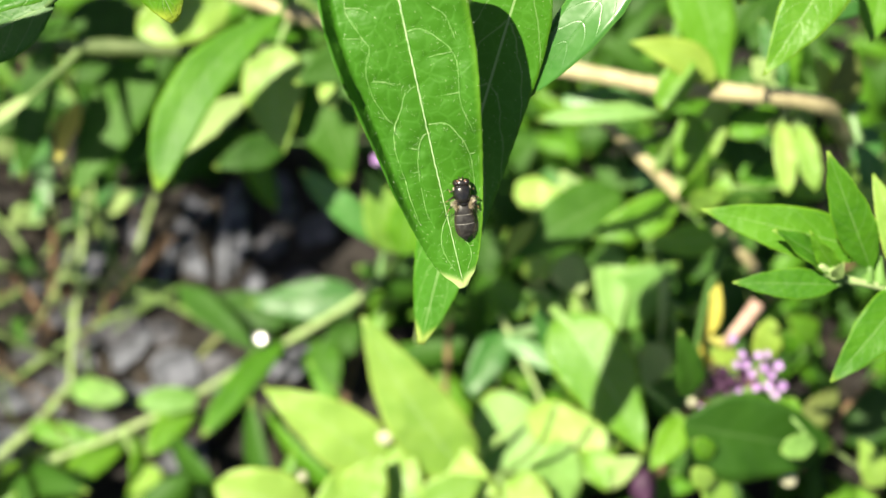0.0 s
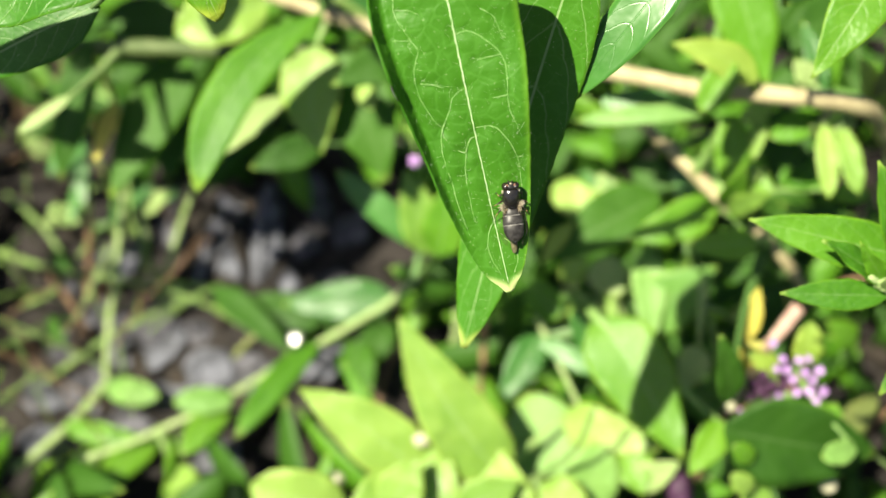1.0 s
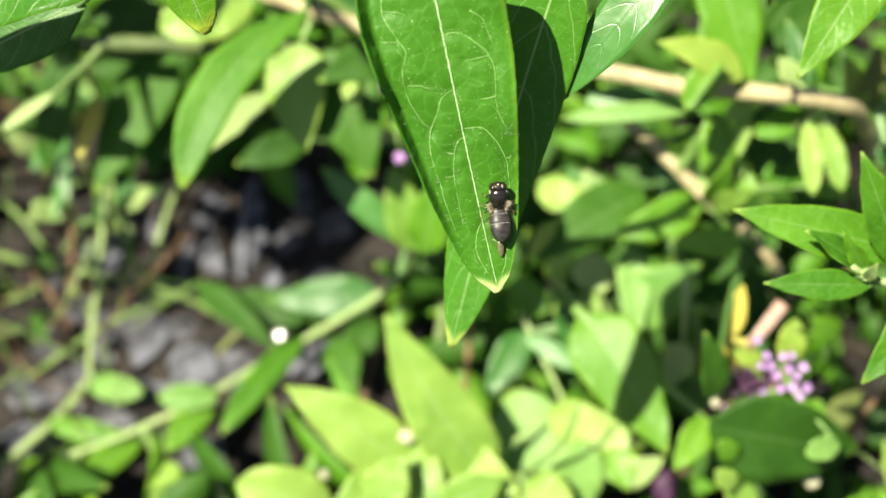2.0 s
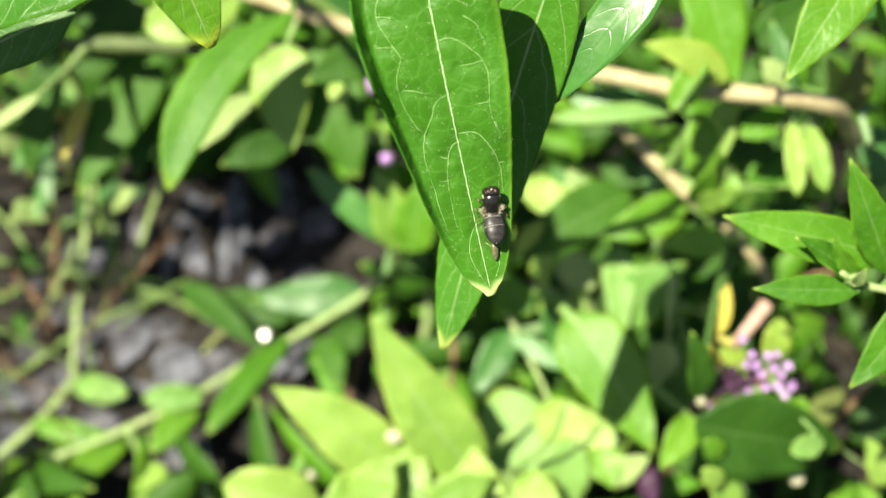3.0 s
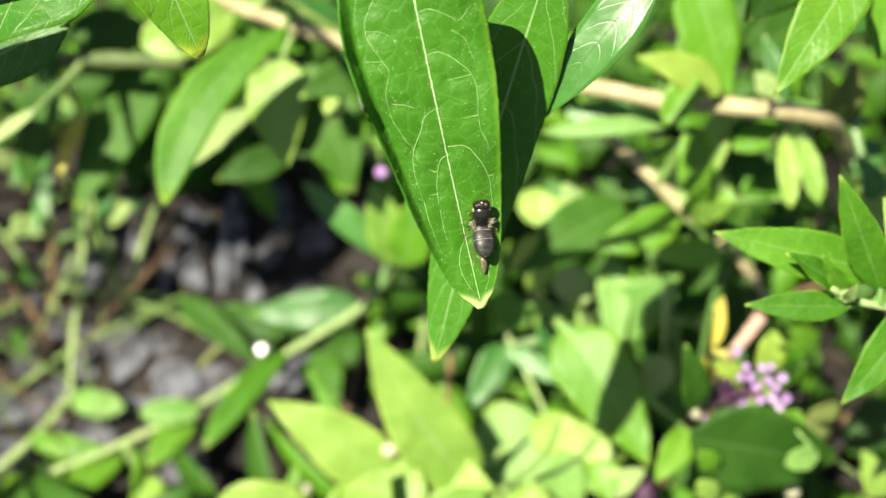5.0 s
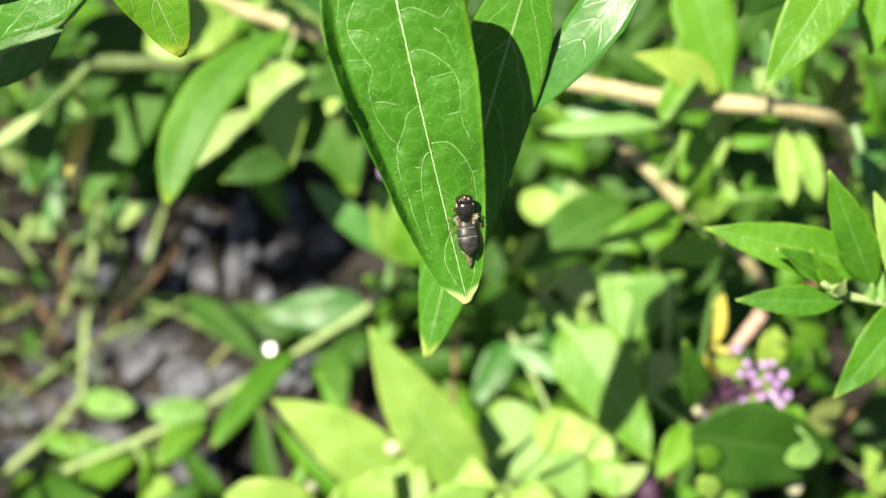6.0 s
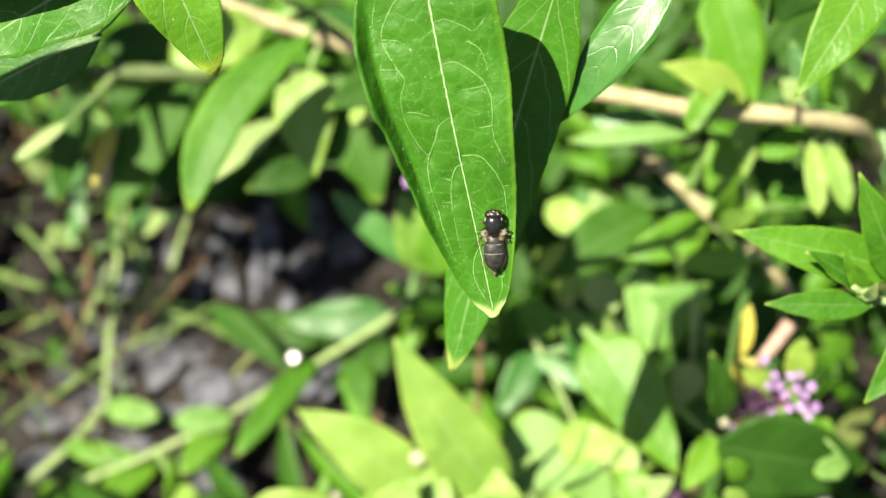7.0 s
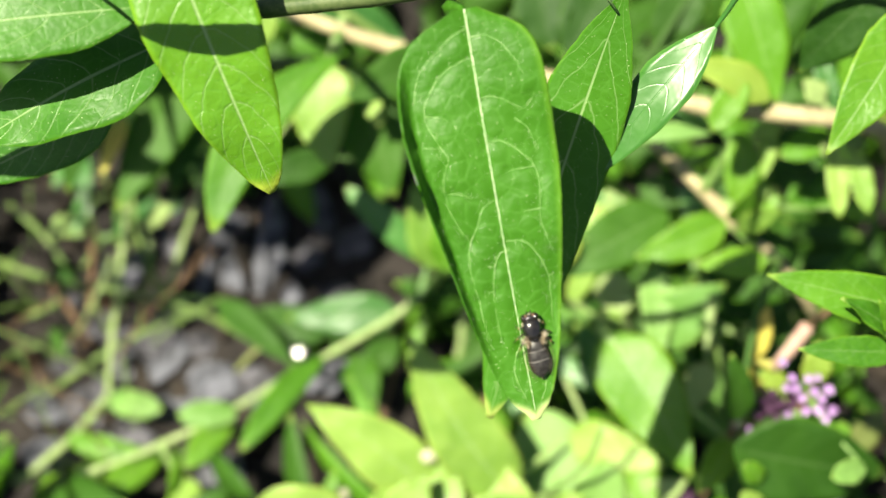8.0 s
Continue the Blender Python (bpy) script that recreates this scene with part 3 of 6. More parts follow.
leaf(back_shrub, (-101.1, 61.1, -168), (-68.3, 61.8, -164), 13.6, DARK, stalk=(-112.5, 51.3, -145), bulge=0.05, shape=BROAD)
leaf(back_shrub, (-19.9, 55.5, -138), (-42.3, 62.1, -130), 9.6, BLUISH, stalk=(-20.6, 51, -139.4), bulge=0.05)
leaf(back_shrub, (-91.8, 37.9, -150), (-96.3, 21.5, -146), 5.1, YELLOW, stalk=(-98, 50.5, -143.3), bulge=0.05, shape=LANCE)
leaf(back_shrub, (-91.2, 33.6, -112), (-102, 25.2, -110), 3.0, PALE_LEAF, stalk=(-88.2, 51.2, -142.9), bulge=0.03, shape=BLADE)

# ---- the tan twig and its leaves ----
twig = plant("woody_twig", (160.1, -37.6, -223.9), "bare tan woody twig with pale green side leaves", "twig")
stem(twig, [(145.8, -46.3, -225), (134.7, -19.9, -200), (115.6, 12.2, -165), (93.7, 27, -122), (83.2, 31, -106), (63.2, 33.2, -104), (49.3, 35, -108), (32.6, 39.3, -114), (2.1, 45.6, -124), (-21.9, 51.6, -128), (-46.3, 60, -130), (-72.4, 70.6, -132)], 2.2, 1.75, TWIG)
stem(twig, [(39.1, 32.9, -140), (48.2, 24.5, -140), (55.8, 15.9, -136), (60.7, 9.4, -132)], 1.52, 1.65, TWIG, "side_twig")
leaf(twig, (54.2, 39.1, -96), (47.7, 28.4, -96), 6.9, LIMEGREEN, stalk=(56.2, 34.1, -106), bulge=0.05, shape=BLADE, stalk_width=0.5)
leaf(twig, (59.9, 35.3, -98), (41.5, 42.3, -94), 7.6, YELLOWISH, stalk=(60.9, 33.5, -104.7), bulge=0.05, shape=BROAD, bow=0.06)
leaf(twig, (55.3, 61.4, -104), (63.4, 35.1, -106), 13.8, GREEN, stalk=(52.5, 35.2, -111.7), bulge=0.05, fold=0.08, shape=BROAD)
leaf(twig, (53, 31.4, -118), (23.7, 29.5, -122), 4.4, MINT, stalk=(41, 37.1, -111), bulge=0.05, shape=BLADE)
leaf(twig, (30, 34.4, -126), (52.2, 34.4, -124), 5.8, BLUISH, stalk=(39.1, 32.9, -140), bulge=0.05, shape=BLADE)
leaf(twig, (89.8, 30.4, -112), (83.7, 41.5, -106), 5.7, YELLOWISH, stalk=(87.9, 31.7, -112), bulge=0.05)
leaf(twig, (91.1, 30.7, -114), (89.8, 43.3, -102), 7.7, OLIVE, stalk=(92.6, 31.3, -113.7), bulge=0.05, shape=BROAD)
leaf(twig, (76.4, 37.3, -116), (71.4, 42.1, -114), 5.6, PALE_LEAF, stalk=(77.9, 32.6, -111.1), bulge=0.05)
leaf(twig, (80.1, 35.9, -120), (74.9, 52.1, -120), 5.2, BLUISH, stalk=(81.3, 32.3, -111.4), bulge=0.05)
leaf(twig, (83.1, 37.3, -126), (82.7, 54.7, -120), 3.4, GREEN, stalk=(97.3, 31, -115.4), shape=BLADE)
leaf(twig, (77.6, 30.2, -116), (66.8, 25.1, -116), 6.7, GREEN, stalk=(77.9, 32.6, -111.1), bulge=0.05, shape=BLADE)
leaf(twig, (58.6, 30.7, -120), (58.1, 14.5, -122), 8.1, LIMEGREEN, stalk=(53.6, 18.4, -137.1), bulge=0.05, shape=BLADE, bow=-0.05)
leaf(twig, (67.4, 32.8, -116), (59.7, 29, -116), 5.1, LIME, stalk=(68, 33.4, -110.3), bulge=0.05)
leaf(twig, (77, 27.1, -110), (77.6, 11.1, -108), 5.0, LIME, stalk=(77.9, 32.6, -111.1), stalk_width=0.4, bulge=0.05, shape=BLADE)
leaf(twig, (81, 26.4, -110), (83.9, 11.9, -108), 5.2, LIME, stalk=(81.3, 32.3, -111.4), stalk_width=0.4, bulge=0.05, shape=BLADE)
leaf(twig, (78.9, 27.7, -116), (74.6, 25.4, -112), 4.3, PALE_LEAF, stalk=(81.3, 32.3, -111.4), bulge=0.05, shape=ROUND)
leaf(twig, (85.3, 30.2, -116), (79.7, 26, -112), 4.3, PALE_LEAF, stalk=(87.9, 31.7, -112), bulge=0.05, shape=ROUND)
leaf(twig, (65.8, 32.6, -120), (63.8, 20.3, -120), 4.4, LIME, stalk=(68, 33.4, -110.3), bulge=0.05)
leaf(twig, (74.7, 23.8, -140), (85.8, 15.5, -140), 12.5, GREEN, stalk=(51.4, 20.8, -138.3), bulge=0.05, shape=BROAD)
leaf(twig, (76, 35, -140), (76, 15.5, -140), 15.3, DARK, stalk=(48.2, 24.5, -140), bulge=0.05, shape=BROAD)
leaf(twig, (60.5, 16.4, -132), (69.5, 19, -130), 4.9, LIME, stalk=(57.9, 13.1, -134.3), bulge=0.05)
leaf(twig, (65, 19.2, -134), (70.8, 12.9, -130), 5.4, LIMEGREEN, stalk=(57.9, 13.1, -134.3), bulge=0.05)
leaf(twig, (88.6, 15.5, -140), (93, 12.3, -132), 6.9, LIMEGREEN, stalk=(55.8, 15.9, -136), bulge=0.05, shape=ROUND)
leaf(twig, (59.1, 10.6, -128), (60.4, 18.1, -112), 6.2, LIMEGREEN, stalk=(60.7, 9.4, -132), stalk_width=0.4, bulge=0.05, shape=BROAD)
leaf(twig, (60.2, 9.2, -128), (66.2, 13, -112), 5.5, LIME, stalk=(60.7, 9.4, -132), stalk_width=0.4, bulge=0.05, shape=BROAD)
leaf(twig, (96.8, 13.2, -108), (92.4, 21.9, -104), 6.4, BLUISH, stalk=(93.4, 31.3, -114), bulge=0.05, shape=BROAD)
leaf(twig, (101.8, 19, -130), (105.7, 9.4, -126), 9.4, LIME, stalk=(116.1, 29.5, -122.3), bulge=0.05, shape=ROUND)
leaf(twig, (104.5, 28.4, -130), (97.7, 18.7, -126), 8.0, BLUISH, stalk=(116.1, 29.5, -122.3), bulge=0.05)
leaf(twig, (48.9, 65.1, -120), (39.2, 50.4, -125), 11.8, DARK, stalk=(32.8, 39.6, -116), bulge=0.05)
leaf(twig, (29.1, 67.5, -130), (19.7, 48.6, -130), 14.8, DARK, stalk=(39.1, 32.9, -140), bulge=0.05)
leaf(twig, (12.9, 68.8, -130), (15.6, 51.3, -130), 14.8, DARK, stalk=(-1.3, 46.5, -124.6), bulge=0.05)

# ---- the low plant with broad pale leaves ----
low_plant = plant("low_herb", (8.8, -90.7, -186.8), "low leafy herb with broad bright lime-green leaves", "herb")
stem(low_plant, [(8.8, -90.7, -186.8), (11.7, -86.6, -179.2), (8.6, -74.9, -170), (9.3, -59.3, -145), (7.1, -47.2, -140)], 1.45, 0.87, STEM)
stem(low_plant, [(8.8, -63.6, -152), (-8.9, -61.1, -140), (-12.7, -52.7, -132)], 0.7, 0.5, STEM)
stem(low_plant, [(9.4, -61.3, -148), (23, -47, -122), (27.1, -35, -110)], 0.55, 0.42, STEM)
leaf(low_plant, (8.4, -56.6, -138), (-17, -16.1, -124), 17.6, LIME, stalk=(8.6, -55.3, -143.3), bulge=0.05, fold=0.06, rows=20, cols=6, shape=BROAD, bow=-0.03)
leaf(low_plant, (-10.9, -55.5, -136), (-40.9, -33.3, -128), 16.0, LIME, stalk=(-11.1, -56.3, -135.4), bulge=0.05, fold=0.06, rows=20, cols=6, shape=BROAD, bow=0.04)
leaf(low_plant, (-31, -63.5, -138), (-53.1, -57.1, -132), 15.1, LIME, stalk=(-9.5, -59.9, -138.9), bulge=0.08, shape=ROUND)
leaf(low_plant, (28.9, -66.8, -150), (13, -37.4, -158), 21.9, MINT, stalk=(9.1, -64.5, -153.3), bulge=0.06, fold=0.08, shape=ROUND, rows=18, cols=6)
leaf(low_plant, (22.2, -41.8, -146), (45.1, -48.2, -136), 11.7, LIME, stalk=(8.2, -53.2, -142.5), bulge=0.06, fold=0.03, shape=BROAD)
leaf(low_plant, (-3.3, -49.3, -140), (15.7, -59.5, -132), 12.4, LIME, stalk=(7.1, -47.2, -140), bulge=0.08, shape=BROAD)
leaf(low_plant, (-12.9, -49.3, -136), (-3.2, -61.8, -130), 12.2, LIME, stalk=(-11.1, -56.3, -135.4), bulge=0.06, shape=BROAD)
leaf(low_plant, (-16.7, -55.1, -130), (-29.5, -64.5, -124), 12.0, LIME, stalk=(-12.7, -52.7, -132), bulge=0.06, shape=BROAD)
leaf(low_plant, (15.9, -57.6, -136), (26.4, -65.8, -130), 15.0, LIME, stalk=(15.3, -55.2, -136.9), bulge=0.06, shape=ROUND)
leaf(low_plant, (26.8, -64.4, -142), (31.1, -46.6, -136), 13.6, MINT, stalk=(13.9, -56.5, -139.3), bulge=0.06, shape=ROUND)
leaf(low_plant, (39.1, -57, -140), (49.7, -50.6, -134), 7.7, PALE_LEAF, stalk=(13.9, -56.5, -139.3), bulge=0.06, shape=BROAD)
leaf(low_plant, (-11.9, -57.9, -145), (5, -54.2, -140), 9.8, LIMEGREEN, stalk=(-1.3, -62.2, -145.1), bulge=0.06)
blob(low_plant, "bud", (-12.1, -45.7, -132), (2.2, 1.8, 1.6), CREAM, seed=3)
blob(low_plant, "bud", (8.4, -54.5, -138), (1.5, 1.5, 1.5), PINK, seed=4)
blob(low_plant, "bud", (-33.3, -56.7, -140), (1.9, 1.9, 1.9), CREAM, seed=5)

# ---- the shrub under the twig ----
mid_shrub = plant("butterfly_bush", (76.3, -65.8, -204.2), "shrub with broad folded leaves, partly in shade", "shrub")
stem(mid_shrub, [(76.3, -65.8, -204.2), (78.3, -62.5, -197.8), (74.1, -51.8, -190), (65, -30, -165), (58.5, -8.7, -158), (53, 5.9, -152), (39.5, 14.4, -148)], 1.65, 0.90, STEM)
stem(mid_shrub, [(70.6, -44.7, -185), (43.7, -23.5, -158), (31.3, -14.3, -152)], 1.21, 0.75, STEM)
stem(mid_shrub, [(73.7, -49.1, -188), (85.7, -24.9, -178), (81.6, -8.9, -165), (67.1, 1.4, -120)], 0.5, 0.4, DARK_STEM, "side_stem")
stem(mid_shrub, [(59.4, -8.8, -163), (60.7, -7.5, -158), (61.1, -5.6, -152)], 0.81, 0.54, STEM, "side_stem")
stem(mid_shrub, [(31.3, -14.3, -152), (29.4, -14.5, -140), (27.7, -14.4, -130)], 0.78, 0.6, STEM, "side_stem")
leaf(mid_shrub, (29.3, -16, -130), (48.4, -47.8, -122), 18.3, LIMEGREEN, stalk=(27.7, -14.4, -130), bulge=0.05, fold=0.08, rows=22, cols=6, shape=BROAD, bow=-0.03)
leaf(mid_shrub, (93.5, -4.8, -196), (53.9, -34.3, -194), 29.3, SHADE_GREEN, stalk=(81.7, -33, -181.3), bulge=0.05, shape=BROAD)
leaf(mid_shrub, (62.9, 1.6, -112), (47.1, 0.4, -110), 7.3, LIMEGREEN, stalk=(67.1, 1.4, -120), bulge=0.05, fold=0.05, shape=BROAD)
leaf(mid_shrub, (44.8, 13.2, -136), (16.4, -2.8, -132), 14.7, SHADE_GREEN, stalk=(41.8, 13, -148.7), bulge=0.05, shape=BROAD, roll=-10, stalk_width=0.6)
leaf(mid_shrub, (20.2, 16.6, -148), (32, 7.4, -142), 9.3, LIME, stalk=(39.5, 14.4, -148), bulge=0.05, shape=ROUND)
leaf(mid_shrub, (83.3, 3.1, -160), (54.7, -4.3, -162), 19.4, SHADE_GREEN, stalk=(79.2, -7.2, -157.5), bulge=0.05, shape=BROAD)
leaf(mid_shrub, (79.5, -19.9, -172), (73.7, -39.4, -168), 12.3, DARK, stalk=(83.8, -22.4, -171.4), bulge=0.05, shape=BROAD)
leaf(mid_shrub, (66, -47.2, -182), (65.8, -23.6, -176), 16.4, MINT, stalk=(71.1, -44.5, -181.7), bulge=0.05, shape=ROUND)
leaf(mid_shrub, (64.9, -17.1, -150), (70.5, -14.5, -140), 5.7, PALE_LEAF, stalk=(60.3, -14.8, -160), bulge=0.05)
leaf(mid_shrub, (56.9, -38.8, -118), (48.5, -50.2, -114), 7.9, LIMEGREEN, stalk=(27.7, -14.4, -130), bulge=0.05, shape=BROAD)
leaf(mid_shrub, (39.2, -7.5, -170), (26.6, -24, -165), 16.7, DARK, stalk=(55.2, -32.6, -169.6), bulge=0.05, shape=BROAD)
leaf(mid_shrub, (24.7, -14.7, -160), (31.3, -20.1, -152), 5.3, LIME, stalk=(34.8, -16.9, -153.7), bulge=0.05)
leaf(mid_shrub, (14.3, -8.8, -160), (22.2, -17.5, -156), 8.9, GREEN, stalk=(31.3, -14.3, -152), bulge=0.05, shape=ROUND)
leaf(mid_shrub, (17.8, -23.3, -156), (32.7, -31.7, -152), 5.5, BLUISH, stalk=(36.6, -18.3, -154.6), bulge=0.05, shape=BLADE)
leaf(mid_shrub, (17.1, -22, -158), (6.7, -39.2, -154), 9.4, BLUISH, stalk=(36.6, -18.3, -154.6), bulge=0.05, shape=BROAD)
leaf(mid_shrub, (11.6, -6, -170), (14.7, 6.3, -170), 10.7, DARK, stalk=(55.2, -32.6, -169.6), bulge=0.05)
leaf(mid_shrub, (53, 21.6, -170), (58.4, 13.8, -166), 4.6, BLUISH, stalk=(55.3, -0.3, -154.6), bulge=0.05, shape=BLADE)
leaf(mid_shrub, (42.9, 23.5, -175), (54.5, 17, -170), 9.3, DARK, stalk=(59.1, -35.6, -173.4), bulge=0.05)

# ---- the flowering branch ----
flower_branch = plant("flowering_branch", (54.6, -90.7, -186.8), "flowering branch with a small purple flower head", "flower")
stem(flower_branch, [(54.6, -90.7, -186.8), (56.9, -89.7, -183.7), (53, -81.9, -180), (54, -64.8, -158), (59.9, -48.8, -150), (62.2, -40.1, -144)], 1.33, 1.03, BROWN)
stem(flower_branch, [(63.5, -40.9, -150), (71, -34, -160), (66.6, -22.1, -118), (69.2, -17.4, -114), (72.6, -12.8, -114)], 0.9, 1.75, PINKISH)
stem(flower_branch, [(63.1, -40.6, -148), (65.4, -36.5, -130), (69.2, -32.8, -118), (72.7, -28.9, -112)], 0.62, 0.5, BROWN, "flower_stalk")
floret(flower_branch, (69.3, -26.3, -111), 1.25, 0)
floret(flower_branch, (71.7, -24.2, -110), 1.10, 1)
floret(flower_branch, (72.7, -26.8, -109), 1.30, 2)
floret(flower_branch, (75.6, -26.3, -108), 1.25, 3)
floret(flower_branch, (77.2, -31.1, -111), 1.35, 4)
floret(flower_branch, (74, -31, -110), 1.20, 5)
floret(flower_branch, (70.2, -28.3, -109), 1.10, 6)
floret(flower_branch, (65.7, -20.4, -108), 1.10, 7)
floret(flower_branch, (59.5, -36, -111), 1.25, 8)
floret(flower_branch, (74.7, -28.5, -110), 1.10, 9)
floret(flower_branch, (67.9, -23.9, -109), 1.00, 10)
floret(flower_branch, (67.2, -32.1, -109), 1.20, 14)
floret(flower_branch, (69.2, -33, -108), 1.15, 15)
floret(flower_branch, (71.9, -34, -110), 1.10, 17)
floret(flower_branch, (66.4, -26, -108), 1.10, 19)
floret(flower_branch, (71.5, -31.3, -111), 1.10, 20)
floret(flower_branch, (73.7, -23.9, -110), 1.00, 21)
floret(flower_branch, (75.2, -32.8, -109), 1.00, 22)
# Dark buds stand in for florets on the shaded side of the head
blob(flower_branch, "bud", (62.2, -29.6, -112), (1.3, 1.2, 1.2), DARK_PURPLE, seed=11, rough=0.4)
blob(flower_branch, "bud", (64.4, -27.8, -112), (1.3, 1.2, 1.2), DARK_PURPLE, seed=12, rough=0.4)
blob(flower_branch, "bud", (61.4, -32.4, -112), (1.3, 1.2, 1.2), DARK_PURPLE, seed=13, rough=0.4)
blob(flower_branch, "bud", (63.9, -31.2, -112), (1.3, 1.2, 1.2), DARK_PURPLE, seed=14, rough=0.4)
blob(flower_branch, "bud", (65.6, -33.2, -112), (1.3, 1.2, 1.2), DARK_PURPLE, seed=15, rough=0.4)
blob(flower_branch, "bud", (66.2, -30.0, -112), (1.3, 1.2, 1.2), DARK_PURPLE, seed=16, rough=0.4)
blob(flower_branch, "bud", (65.9, -30.1, -116), (1.6, 1.5, 1.5), DARK_PURPLE, seed=0, rough=0.4)
blob(flower_branch, "bud", (70, -30.6, -116), (1.6, 1.5, 1.5), DARK_PURPLE, seed=1, rough=0.4)
blob(flower_branch, "bud", (67.4, -32.7, -116), (1.6, 1.5, 1.5), DARK_PURPLE, seed=2, rough=0.4)
blob(flower_branch, "bud", (71.8, -31.9, -116), (1.6, 1.5, 1.5), DARK_PURPLE, seed=3, rough=0.4)
blob(flower_branch, "bud", (64.6, -34, -116), (1.6, 1.5, 1.5), DARK_PURPLE, seed=4, rough=0.4)
blob(flower_branch, "bud", (70, -28.6, -116), (1.6, 1.5, 1.5), DARK_PURPLE, seed=5, rough=0.4)
blob(flower_branch, "bud", (74.1, -30.1, -116), (1.6, 1.5, 1.5), DARK_PURPLE, seed=6, rough=0.4)
blob(flower_branch, "bud", (59, -35.6, -120), (1.1, 1.1, 1.1), CREAM, seed=2)
blob(flower_branch, "bud", (80.9, -53.2, -120), (1.9, 1.9, 1.7), CREAM, seed=7)
blob(flower_branch, "bud", (50.3, -58.6, -140), (3.2, 4.6, 3), DARK_PURPLE, seed=9, rough=0.4)
leaf(flower_branch, (74.1, -26.1, -116), (74.8, -16, -112), 6.6, YELLOWISH, stalk=(72.1, -29.5, -113), bulge=0.08, shape=ROUND)
leaf(flower_branch, (69.4, -27.2, -120), (62.5, -23.4, -118), 5.2, YELLOWISH, stalk=(69.8, -32.1, -117), bulge=0.05, shape=BROAD)
leaf(flower_branch, (76.4, -41.2, -114), (79.5, -33.5, -110), 7.1, LIMEGREEN, stalk=(70.4, -31.5, -116), bulge=0.06, shape=ROUND)
leaf(flower_branch, (54.4, -38.6, -104), (90.5, -45.4, -116), 21.1, DARK, stalk=(69.8, -32.1, -117), bulge=0.05, shape=BROAD, roll=-14)
leaf(flower_branch, (60.9, -47, -148), (64.8, -59.5, -146), 10.0, DARK, stalk=(60.5, -46.3, -148.3), bulge=0.06)
leaf(flower_branch, (71.5, -47.4, -118), (72.8, -52.7, -116), 4.4, LIMEGREEN, stalk=(67.9, -34, -122), bulge=0.06, shape=ROUND)
leaf(flower_branch, (65.3, -63.1, -118), (60.9, -45.6, -112), 7.1, LIME, stalk=(66.7, -35.3, -126), bulge=0.06, shape=LANCE)
leaf(flower_branch, (105.8, -56.4, -130), (99.1, -45, -126), 8.0, LIME, stalk=(69.5, -29.6, -141.4), stalk_width=0.35, bulge=0.06, shape=BROAD)
leaf(flower_branch, (109.7, -42.7, -170), (123.1, -48.1, -165), 18.1, DARK, stalk=(71, -34, -160), bulge=0.06, shape=BROAD)
leaf(flower_branch, (102, -24.4, -170), (92.1, -17.8, -162), 7.6, LIMEGREEN, stalk=(53.5, -74.6, -170.6), bulge=0.06)
leaf(flower_branch, (88, -26.4, -158), (90.1, -21.4, -150), 8.7, GREEN, stalk=(59.9, -48.8, -150), bulge=0.06, shape=ROUND)

# ---- the low stem beside the stones ----
low_stem = plant("trailing_stem", (-8.8, -35.6, -225.3), "trailing green stem with narrow leaves over stones", "herb")
stem(low_stem, [(-8.8, -35.6, -225), (-5.6, -20.7, -215), (-8.3, -1.9, -205), (-24.1, -14, -200), (-42.8, -25.4, -203), (-59.5, -35.1, -202), (-76.3, -45, -194), (-99.2, -55.6, -188), (-118.8, -62.1, -184)], 1.2, 0.95, PALE_STEM)
stem(low_stem, [(-113.8, -41.3, -212), (-121.7, -52.8, -202), (-133.9, -64.8, -190)], 1.5, 1.3, PALE_STEM, "side_stem")
stem(low_stem, [(-109.1, 17.4, -212), (-111.8, -6.8, -214), (-114.7, -27.8, -216), (-115, -42.6, -216)], 0.95, 0.9, PALE_STEM, "side_stem")
stem(low_stem, [(-77.9, -50.8, -194), (-71.3, -63.2, -190), (-67.3, -73.7, -186)], 1.5, 1.6, PALE_STEM, "side_stem")
leaf(low_stem, (-47.4, -27.4, -199.3), (-67, -52.6, -182.3), 8.1, GREEN, stalk=(-48.4, -28.6, -202.7), bulge=0.05, bow=0.03, shape=BLADE)
leaf(low_stem, (-70.2, -43.1, -190), (-86.6, -43.5, -188), 8.1, MINT, stalk=(-73.5, -43.4, -195.3), bulge=0.05, shape=BLADE)
leaf(low_stem, (-72.4, -43.6, -195.5), (-83.2, -58.1, -183.4), 8.8, LIMEGREEN, stalk=(-73.5, -43.4, -195.3), bulge=0.05, shape=BLADE)
leaf(low_stem, (-113, -42.2, -211), (-95.5, -44, -206), 8.6, MINT, stalk=(-113.8, -41.3, -212), bulge=0.05, shape=BLADE)
leaf(low_stem, (-122.3, -52.6, -200), (-97.2, -56.4, -196), 7.0, LIMEGREEN, stalk=(-121.7, -52.8, -202), bulge=0.05, shape=BLADE)
leaf(low_stem, (-93.3, -56.4, -193.3), (-107.2, -69.3, -180.3), 8.7, LIMEGREEN, stalk=(-91.6, -52.1, -190), bulge=0.05, shape=BLADE, bow=0.06)
leaf(low_stem, (-102.8, -58.4, -194.9), (-119.8, -61.8, -189.4), 5.9, LIMEGREEN, stalk=(-95.4, -53.8, -189), bulge=0.05)
leaf(low_stem, (-24.6, -14.4, -208.6), (-59.2, -16.2, -211), 13.1, BLUISH, stalk=(-18.8, -10, -201.7), bulge=0.05, fold=0.05, shape=BROAD)
